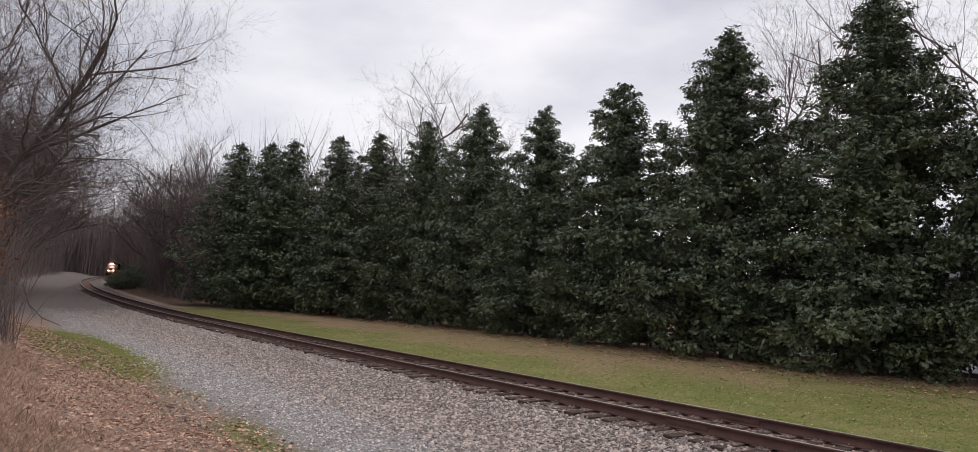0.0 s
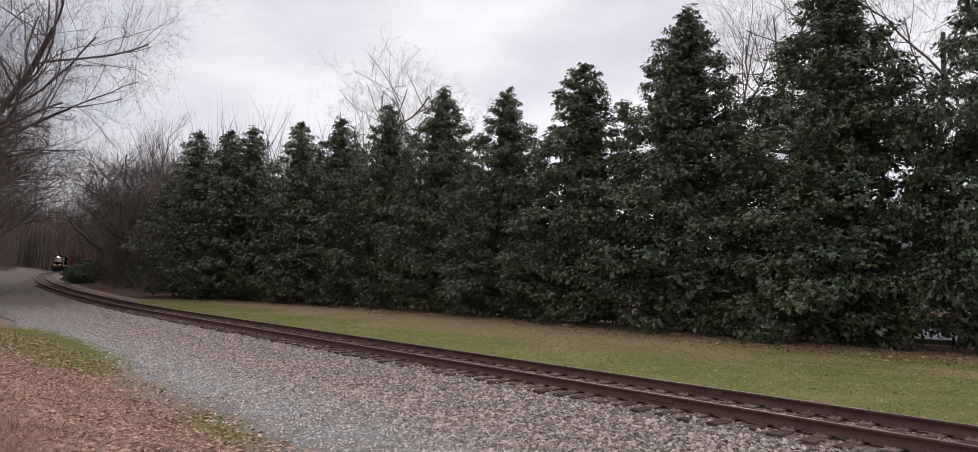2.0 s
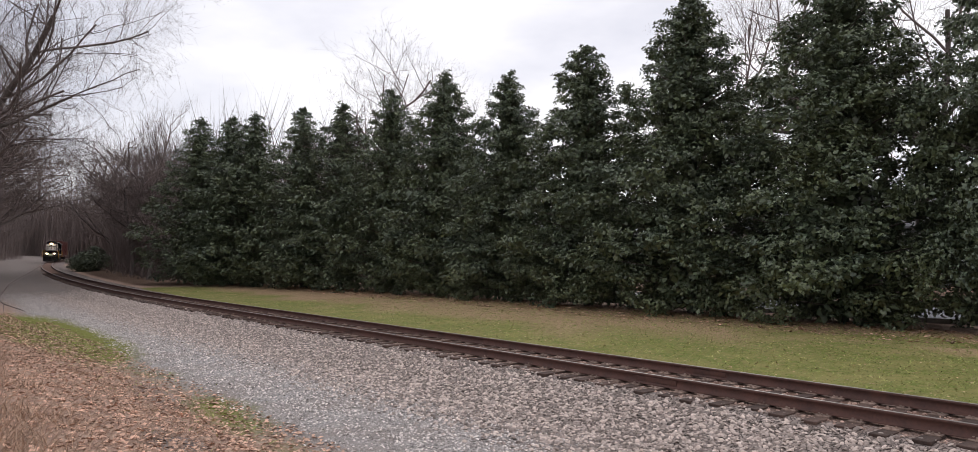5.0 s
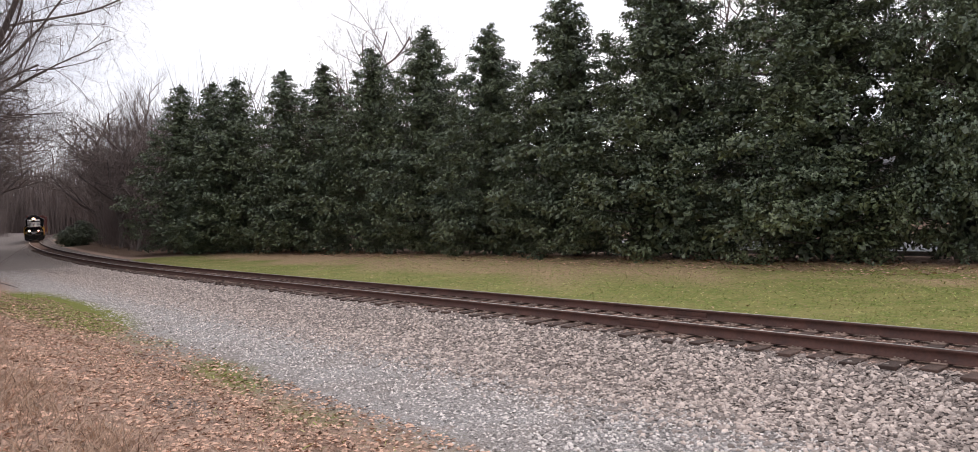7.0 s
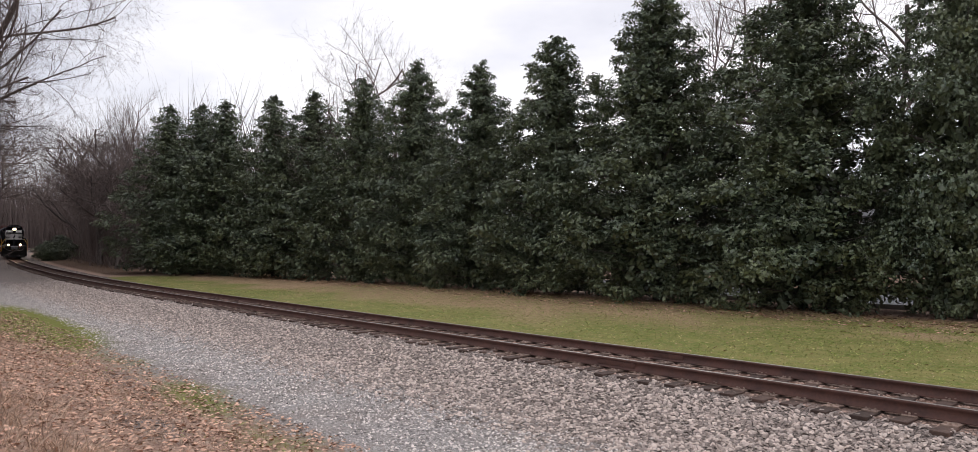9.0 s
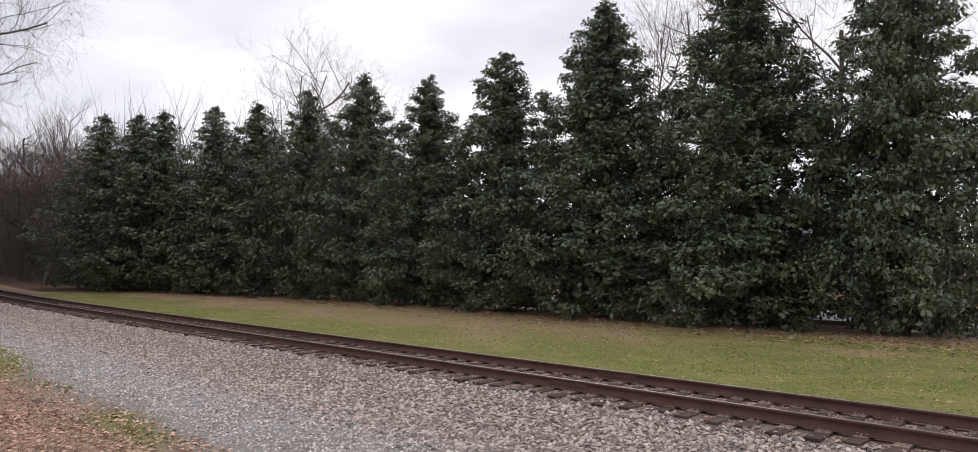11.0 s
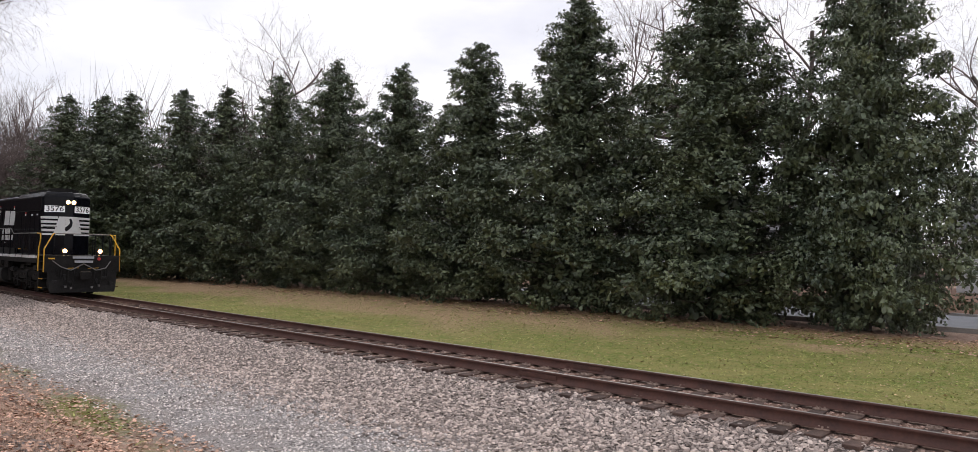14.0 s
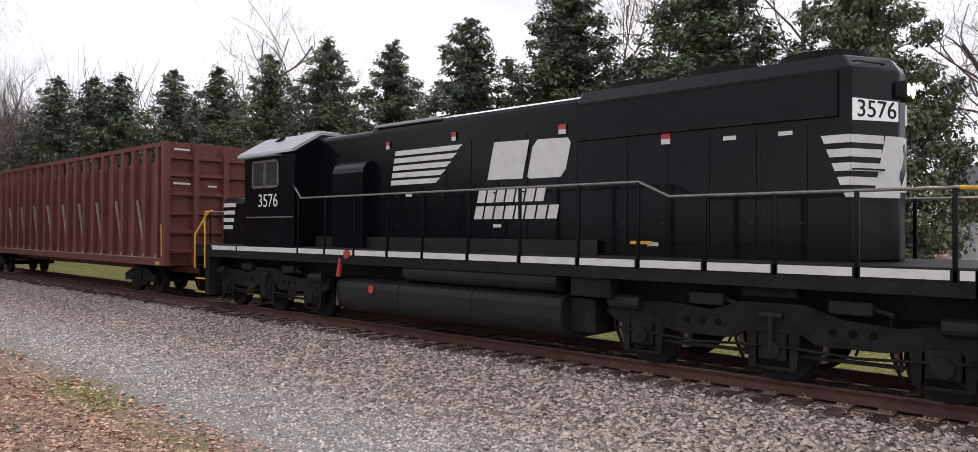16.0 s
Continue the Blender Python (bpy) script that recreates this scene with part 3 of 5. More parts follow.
def tubes(segs, blades=True):
    """Tapered limbs from rows of start, end, radius, radius."""
    s = np.array(segs, float)
    verts, faces, o = [], [], 0
    for n, sel in ((7, s[:, 6] > 0.09), (4, (s[:, 6] <= 0.09) & (s[:, 6] > 0.03)), (3, (s[:, 6] <= 0.03) & ((s[:, 6] > 0.0165) | (not blades))), (2, (s[:, 6] <= 0.0165) & blades)):
        q = s[sel]
        if not len(q):
            continue
        a, b = q[:, :3], q[:, 3:6]
        d = unit(b - a)
        ref = np.where(np.abs(d[:, 2:3]) > 0.9, np.array([[1.0, 0, 0]]), np.array([[0, 0, 1.0]]))
        u = unit(np.cross(d, ref))
        w = np.cross(d, u)
        ang = np.arange(n) * 2 * np.pi / n
        ring = u[:, None] * np.cos(ang)[None, :, None] + w[:, None] * np.sin(ang)[None, :, None]
        v = np.concatenate([a[:, None] + ring * q[:, 6, None, None], b[:, None] + ring * q[:, 7, None, None]], 1)
        j = np.arange(n)
        fa = np.stack([j, (j + 1) % n, n + (j + 1) % n, n + j], -1)[:1 if n == 2 else n]
        faces.append((fa[None] + (o + 2 * n * np.arange(len(q)))[:, None, None]).reshape(-1, 4))
        verts.append(v.reshape(-1, 3))
        o += len(q) * 2 * n
    return np.concatenate(verts), np.concatenate(faces)


def grow(rnd, H, r0, spread, levels, kids, clear=0.25, droop=0.0):
    """Trunk and twig segments of a bare tree."""
    trunk, twigs = [], []

    def limb(p, d, length, r, level):
        n = 6 if level < 2 else 5 if level < 3 else 3 if level < levels else 1
        pts, rr = [p], [r]
        dd = d.copy()
        end = 0.62 if level < levels else 0.3
        for i in range(n):
            dd = (dd + Vector((rnd.gauss(0, 0.15), rnd.gauss(0, 0.15), rnd.gauss(0.05 - droop * (level > 1), 0.13)))).normalized()
            p = p + dd * (length / n)
            pts.append(p)
            rr.append(r * (1 - (1 - end) * (i + 1) / n))
        for i in range(n):
            (trunk if level == 0 or r > 0.11 else twigs).append((*pts[i], *pts[i + 1], rr[i], rr[i + 1]))
        if level >= levels:
            return
        count = kids[min(level, len(kids) - 1)]
        for k in range(count):
            f = (clear if level == 0 else 0.22) + (1 - (clear if level == 0 else 0.22)) * (k + rnd.random()) / count
            i = min(int(f * n), n - 1)
            g = f * n - i
            q = pts[i].lerp(pts[i + 1], g)
            axis = Vector((rnd.gauss(0, 1), rnd.gauss(0, 1), rnd.gauss(0, 0.5)))
            axis = (axis - dd * axis.dot(dd)).normalized()
            a = rnd.uniform(0.5, 1.0) * spread
            nd = (dd * math.cos(a) + axis * math.sin(a)).normalized()
            if level == 0:
                nd.z = max(nd.z, 0.12)
            limb(q, nd, length * (rnd.uniform(0.42, 0.72) * (1.0 - 0.35 * f) if level == 0 else rnd.uniform(0.42, 0.70)), max(rr[i] * rnd.uniform(0.36, 0.58), 0.006), level + 1)
    limb(Vector((0, 0, -0.3)), Vector((0, 0, 1)), H * 0.72, r0, 0)
    return trunk, twigs


def bare_tree(name, label, seed, H, r0, spread, levels, kids, clear=0.25, droop=0.0, group="", thick=1.0):
    rnd = random.Random(seed)
    trunk, twigs = grow(rnd, H, r0, spread, levels, kids, clear, droop)
    twigs = [(*s[:6], s[6] * thick, s[7] * thick) for s in twigs]
    t = group_thing(name, label, "tree", group)
    link_mesh("trunk", raw_mesh("trunk", *tubes(trunk)), M_BARK, t)
    link_mesh("twig_crown", raw_mesh("twig_crown", *tubes(twigs)), M_TWIG, t, "fine bare winter twigs")
    return t


def place(ob, x, y, rz=0.0, s=1.0, sz=None, sink=0.05):
    ob.matrix_basis = pose(x, y, float(ground_z(np.array(x), np.array(y))) - sink, 0, 0, rz) @ Matrix.Diagonal((s, s, sz or s, 1))
    return ob


def build_magnolias():
    kinds = []
    for seed, shoots, leaf, m, inner in ((21, 18, 0.138, 7, 5000), (34, 18, 0.138, 7, 5000), (83, 18, 0.138, 7, 5000), (47, 9, 0.20, 6, 3000), (58, 9, 0.20, 6, 3000)):
        crown, clump = crown_mesh("crown", seed, 14.0, 3.45, 140, shoots, leaf, 0.25, m, 54 if inner > 4000 else 26)
        crown.materials.append(M_LEAF)
        core = core_mesh("inner_foliage", seed + 1, 14.0, 3.45, inner, 0.26, clump)
        core.materials.append(M_LEAF)
        rnd = random.Random(seed)
        segs = [(0, 0, -0.3, 0.05, 0.02, 7, 0.17, 0.10), (0.05, 0.02, 7, 0, 0, 13.6, 0.10, 0.02)]
        for i in range(90):
            z = 0.6 + 12.4 * i / 90 + rnd.uniform(-0.2, 0.2)
            a = i * 2.4 + rnd.uniform(-0.3, 0.3)
            q = float(np.interp(z / 14, PROF_T, PROF_R)) * 3.45 * 0.85
            segs.append((0, 0, z, q * math.cos(a), q * math.sin(a), z + q * (0.10 + 0.04 * z), 0.045, 0.012))
        trunk = raw_mesh("trunk", *tubes(segs))
        trunk.materials.append(M_BARK)
        kinds.append((trunk, core, crown))
    rows = [(-8.15, 29.5, 15.6, 0.88), (-13.9, 28.9, 15.0, 1.20), (-20.9, 28.7, 15.1, 1.16), (-27.6, 28.8, 14.0, 1.08), (-34.2, 28.9, 13.9, 1.02), (-41.3, 29.0, 15.3, 1.08),
            (-47.6, 28.6, 15.0, 1.10), (-53.6, 27.6, 14.9, 1.14), (-58.4, 26.4, 15.0, 1.14), (-64.2, 24.4, 15.2, 1.18), (-67.6, 23.6, 15.2, 1.18), (-71.8, 22.0, 15.6, 1.22)]
    rnd = random.Random(5)
    for i, (x, y, h, w) in enumerate(rows):
        tree = group_thing("magnolia_tree", "tall dense dark green magnolia tree, foliage to the ground", "tree", "row of magnolias along the lawn")
        for nm, me in zip(("trunk", "inner_foliage", "crown"), kinds[(0, 1, 2, 0, 1, 2, 3, 4, 3, 4, 3, 4)[i]]):
            ob = new(nm, me)
            ob.parent = tree
        place(tree, x, y, rnd.uniform(0, 360), w, h / 14.0)


build_magnolias()


def build_bushes():
    for x, y, h, rr, seed in ((-121, 20.6, 2.6, 1.5, 3), (-126, 23.0, 3.6, 1.9, 4), (-96, 25.0, 4.5, 1.7, 6)):
        b = group_thing("evergreen_bush", "rounded dark evergreen bush beside the track", "bush")
        me, clump = crown_mesh("foliage", seed, h, rr, 40, 10, 0.2, 0.25, 6, 15)
        link_mesh("foliage", me, M_LEAF, b)
        link_mesh("inner_foliage", core_mesh("inner_foliage", seed, h, rr, 400, 0.22, clump), M_LEAF, b)
        place(b, x, y)


build_bushes()


def build_bare_trees():
    oak = "large spreading leafless oak with dense fine twigs"
    a = bare_tree("oak_tree", oak, 3, 25.0, 0.24, 1.0, 5, (14, 8, 7, 5, 4), 0.28, 0.05)
    place(a, -52.0, 0.4, 40, 1.0, 1.0)
    for x, y, rz, s, sz in ((-66.0, 1.4, 150, 1.3, 0.9), (-58, -6, 90, 1.0, 1.0)):
        place(copy_thing(a, Matrix()), x, y, rz, s, sz)
    b = bare_tree("oak_tree", "tall leafless oak with crooked limbs behind the magnolias", 8, 21.0, 0.28, 1.15, 5, (13, 7, 5, 5, 4), 0.22, 0.05)
    place(b, -4.5, 38.0, 20, 1.0)
    for x, y, rz, s in ((-17.0, 40.5, 130, 0.95), (-27.5, 42, 250, 0.9), (-64.5, 38.2, 10, 1.2), (-54.0, 38.2, 200, 1.2), (4.5, 42, 80, 1.05), (-84.5, 20.6, 60, 0.75), (-93, 26.0, 170, 0.85)):
        place(copy_thing(b, Matrix()), x, y, rz, s, s * (0.82 if x < -50 else 1))
    d = bare_tree("oak_tree", "slender leafless oak rising behind the magnolias", 9, 23.0, 0.19, 1.0, 5, (11, 6, 5, 4, 3), 0.3, 0.04)
    place(d, -15.6, 40.5, 0, 1.0)
    c = bare_tree("oak_tree", "leafless oak spreading its twigs over the bend", 14, 20.0, 0.30, 1.1, 5, (13, 7, 6, 5, 4), 0.2, 0.03, "", 1.5)
    place(c, -79.0, 3.2, 70, 1.15, 0.85)
    for x, y, rz, s, sz in ((-92, 4.2, 190, 1.6, 1.05), (-108, 5.5, 300, 1.75, 1.15), (-100, 22.5, 110, 1.0, 0.9), (-116, 26.0, 20, 1.1, 1.05), (-134, 28.0, 240, 1.2, 1.2)):
        place(copy_thing(c, Matrix()), x, y, rz, s, sz)
    # the woods that the track comes out of
    kinds = [bare_tree("woodland_tree", "slender leafless woodland tree with grey-brown twigs", sd, h, 0.17, 0.8, 4, (12, 8, 7, 5), 0.14, 0.0, "leafless woods round the bend", 2.0) for sd, h in ((31, 24.0), (32, 27.0), (33, 20.0))]
    rnd = random.Random(12)
    spots = []
    for i in range(18):
        x = -90 - 205 * (i / 18.0) - rnd.uniform(0, 4)
        spots.append((x, float(bend(x)) + 8.5 + rnd.uniform(0, 1) ** 1.5 * 38))
    for i in range(18):
        x = -80 - 180 * (i / 18.0) - rnd.uniform(0, 4)
        spots.append((x, float(bend(x)) - 12 - rnd.uniform(0, 1) ** 1.5 * 28))
    for i, (x, y) in enumerate(spots):
        near = y < float(bend(x))
        src = kinds[i % 3]
        t = src if i < 3 else copy_thing(src, Matrix())
        place(t, x, y, rnd.uniform(0, 360), rnd.uniform(1.0, 1.3) if near else rnd.uniform(0.74, 0.92) + 0.0012 * (-84 - x))


build_bare_trees()


def brush(name, label, seed, count, pick, height, lean, width, material, category, kind="stuff"):
    """Thin upright blades or stems, each one triangle strip."""
    r = np.random.default_rng(seed)
    x, y = pick(r, count)
    z = ground_z(x, y)
    h = height * (0.35 + 0.9 * r.random(len(x)))
    d = np.stack([r.normal(size=len(x)) * lean, r.normal(size=len(x)) * lean, np.ones(len(x))], 1)
    a = r.random(len(x)) * 6.283
    s = np.stack([np.cos(a), np.sin(a), 0 * a], 1) * (width * (0.6 + 0.8 * r.random(len(x))))[:, None]
    p = np.stack([x, y, z - 0.01], 1)
    mid = p + d * (h * 0.55)[:, None]
    tip = mid + (d * np.array([2.0, 2.0, 0.8])) * (h * 0.45)[:, None]
    v = np.stack([p - s, p + s, mid + s * 0.8, tip, mid - s * 0.8], 1).reshape(-1, 3)
    k = np.arange(len(x))[:, None] * 5
    f = np.concatenate([k + np.array([0, 1, 2]), k + np.array([0, 2, 4]), k + np.array([4, 2, 3])])
    return tagged(link_mesh(name, raw_mesh(name, v, f), material), label, category, kind=kind)


def litter(name, label, seed, count, pick, size, material):
    r = np.random.default_rng(seed)
    x, y = pick(r, count)
    c = np.stack([x, y, ground_z(x, y) + 0.012 + 0.02 * r.random(len(x))], 1)
    a = r.random(len(x)) * 6.283
    d = unit(np.stack([np.cos(a), np.sin(a), 0.15 * r.normal(size=len(x))], 1))
    ln = size * (0.6 + 0.8 * r.random(len(x)))
    up = unit(np.array([0, 0, 1.0]) + 0.22 * r.normal(size=(len(x), 3)))
    v, f = leaf_quads(c, d, up, ln, ln * 0.65)
    return tagged(link_mesh(name, raw_mesh(name, v, f), material), label, "leaves", kind="stuff")


def clumped(x0, x1, y0, y1, clusters, sd, power=1.0):
    def pick(r, count):
        cx = x1 - (x1 - x0) * r.random(clusters) ** power
        cy = y0 + (y1 - y0) * r.random(clusters)
        i = r.integers(0, clusters, count)
        return cx[i] + r.normal(size=count) * sd, cy[i] + r.normal(size=count) * sd
    return pick


def spread(x0, x1, y0, y1, power=1.0):
    def pick(r, count):
        x = x1 - (x1 - x0) * r.random(count) ** power
        return x, y0 + (y1 - y0) * r.random(count) + bend(x) - YC
    return pick


def build_cover():
    brush("dry_grass", "tall dry straw-coloured grass on the bank by the fence", 41, 12000, clumped(-24, -3.6, -0.4, 1.5, 130, 0.22, 1.3), 0.26, 0.6, 0.004, M_STRAW, "grass")
    brush("dry_grass", "short dead grass and stems at the foot of the bank", 42, 16000, clumped(-22, -2.6, 1.2, 3.7, 300, 0.3, 1.2), 0.11, 0.7, 0.003, M_STRAW, "grass")
    litter("fallen_leaves", "brown fallen leaves strewn over the verge", 43, 26000, spread(-40, -2.2, 0.0, 3.75, 1.5), 0.075, M_LITTER)
    litter("fallen_leaves", "brown fallen leaves blown onto the gravel edge", 49, 5000, spread(-34, -2.0, 3.5, 4.7, 1.5), 0.07, M_LITTER)
    litter("fallen_leaves", "pale fallen leaves scattered on the lawn", 44, 3400, spread(-62, 2, 14.6, 27.5), 0.075, M_PALE_LEAF)
    litter("fallen_leaves", "brown fallen leaves gathered beneath the magnolias", 45, 5000, spread(-60, 2, 23.5, 28.5), 0.13, M_LITTER)
    brush("lawn_grass", "short green lawn grass beyond the rails", 46, 52000, spread(-42, 2, 14.2, 27.0, 1.2), 0.05, 1.3, 0.010, M_BLADE, "grass")
    brush("undergrowth", "tangled leafless undergrowth on the near side of the bend", 47, 7000, lambda r, n: (lambda x: (x, bend(x) - 9.5 - 14 * r.random(n)))(-40 - 200 * r.random(n)), 2.2, 0.35, 0.022, M_TWIG, "undergrowth")
    brush("undergrowth", "tangled leafless undergrowth under the woods across the track", 48, 6500, lambda r, n: (lambda x: (x, bend(x) + 6.5 + 26 * r.random(n)))(-80 - 190 * r.random(n)), 2.6, 0.35, 0.024, M_TWIG, "undergrowth")
    brush("moss_grass", "low olive-green moss and grass at the path's edge", 57, 6000, lambda r, n: (lambda x: (x, YC - 7.85 + 0.5 * r.normal(size=n)))(np.where(r.random(n) < 0.75, -29 + 4.5 * r.normal(size=n), -4 - 36 * r.random(n))), 0.05, 0.9, 0.010, M_BLADE, "grass")
    # the far woods that close the view
    def far_pick(side):
        def pick(r, n):
            x = -84 - 230 * r.random(n) ** 1.3
            return x, bend(x) + side * (14 + 55 * r.random(n)) if side > 0 else bend(x) - 14 - 50 * r.random(n)
        return pick
    brush("thicket", "dense brown leafless thicket on the near side of the bend", 55, 14000, lambda r, n: (lambda x: (x, bend(x) - 13 - 25 * r.random(n)))(-45 - 150 * r.random(n) ** 1.2), 10.0, 0.16, 0.03, M_TWIG, "thicket")
    brush("thicket", "tall brown stems and saplings along the bank", 56, 12000, lambda r, n: (-22 - 60 * r.random(n) ** 1.3, -7 + 8.6 * r.random(n)), 4.2, 0.25, 0.008, M_TWIG, "thicket")
    for sd, side in ((51, 1), (52, -1)):
        brush("far_woods", "dense leafless far woods of grey-brown stems", sd, 11000, far_pick(side), 22.0, 0.10, 0.07, M_TWIG, "woods")
    brush("far_woods", "dense leafless far woods behind the bend", 53, 12000, lambda r, n: (-285 - 60 * r.random(n), -20 + 150 * r.random(n)), 27.0, 0.10, 0.12, M_TWIG, "woods")
    brush("far_woods", "leafless woods beyond the houses across the street", 54, 9000, lambda r, n: (-90 + 260 * r.random(n) - 120, 75 + 40 * r.random(n)), 7.0, 0.10, 0.10, M_TWIG, "woods")
    brush("thicket", "dense brown leafless thicket beyond the magnolias", 58, 8000, lambda r, n: (lambda x: (x, bend(x) + 8.5 + 16 * r.random(n)))(-82 - 80 * r.random(n)), 12.0, 0.14, 0.022, M_TWIG, "thicket")
    # a young oak that has kept its dead leaves
    sap = group_thing("oak_sapling", "young oak still holding its russet dead leaves", "tree")
    rnd = random.Random(77)
    trunk, twigs = grow(rnd, 6.6, 0.06, 1.1, 3, (14, 7, 5), 0.3)
    link_mesh("trunk", raw_mesh("trunk", *tubes(trunk + twigs)), M_BARK, sap)
    tips = np.array([s[3:6] for s in twigs])
    r = np.random.default_rng(78)
    c = np.repeat(tips, 4, 0) + r.normal(size=(len(tips) * 4, 3)) * 0.09
    ln = 0.07 + 0.07 * r.random(len(c))
    link_mesh("leaves", raw_mesh("leaves", *leaf_quads(c, unit(r.normal(size=c.shape) + np.array([0, 0, -0.5])), unit(r.normal(size=c.shape)), ln, ln * 0.6)), M_RUST_LEAF, sap, "curled russet leaves")
    place(sap, -20.8, 0.3, 0, 0.66)
    for x, y, rz, s in ((-26.5, -1.2, 80, 0.8), (-33.0, -0.6, 170, 0.85), (-41.0, -0.8, 250, 0.9)):
        place(copy_thing(sap, Matrix()), x, y, rz, s)
    # a fallen limb at the path's edge
    log = group_thing("fallen_branch", "dark fallen branch leaning on the gravel edge", "branch")
    segs = [(0, 0, 1.7, 0.3, 0.25, 0.9, 0.03, 0.026), (0.3, 0.25, 0.9, 0.5, 0.75, 0.35, 0.026, 0.02), (0.5, 0.75, 0.35, 0.75, 1.5, 0.03, 0.02, 0.01), (0.5, 0.75, 0.35, 1.2, 0.7, 0.05, 0.014, 0.006), (0.3, 0.25, 0.9, -0.3, 0.6, 0.3, 0.014, 0.006)]
    link_mesh("limb", raw_mesh("limb", *tubes(segs)), M_BARK, log)
    place(log, -37.0, 2.6, 0, 1.0, sink=0.0)


build_cover()


# ---- the train; x runs forward, z up from the rail's top, the near side is -y ----
def ring_text(name, body, size, m, material, parent, squeeze=1.0):
    cu = bpy.data.curves.new(name, "FONT")
    cu.body, cu.size, cu.extrude, cu.align_x, cu.align_y, cu.offset = body, size, 0.004, "CENTER", "CENTER", 0.0
    tmp = bpy.data.objects.new(name, cu)
    scene.collection.objects.link(tmp)
    bpy.context.view_layer.update()
    me = bpy.data.meshes.new_from_object(tmp.evaluated_get(bpy.context.evaluated_depsgraph_get()))
    bpy.data.objects.remove(tmp)
    me.materials.clear()
    me.transform(Matrix.Diagonal((squeeze, 1, 1, 1)))
    ob = link_mesh(name, me, material, parent)
    ob.matrix_basis = m
    return ob


def wheelset(parent, x, r, label=""):
    bm = bmesh.new()
    cyl(bm, (0, -1.0, 0), (0, 1.0, 0), 0.085, n=10)
    for s in (-1, 1):
        cyl(bm, (0, s * 0.68, 0), (0, s * 0.82, 0), r, n=28)
        cyl(bm, (0, s * 0.66, 0), (0, s * 0.69, 0), r + 0.03, n=28)
        cyl(bm, (0, s * 0.82, 0), (0, s * 0.86, 0), r * 0.45, n=16)
    ob = part("wheelset", bm, M_FRAME, parent, label)
    ob.matrix_basis = pose(x, 0, r)
    return ob


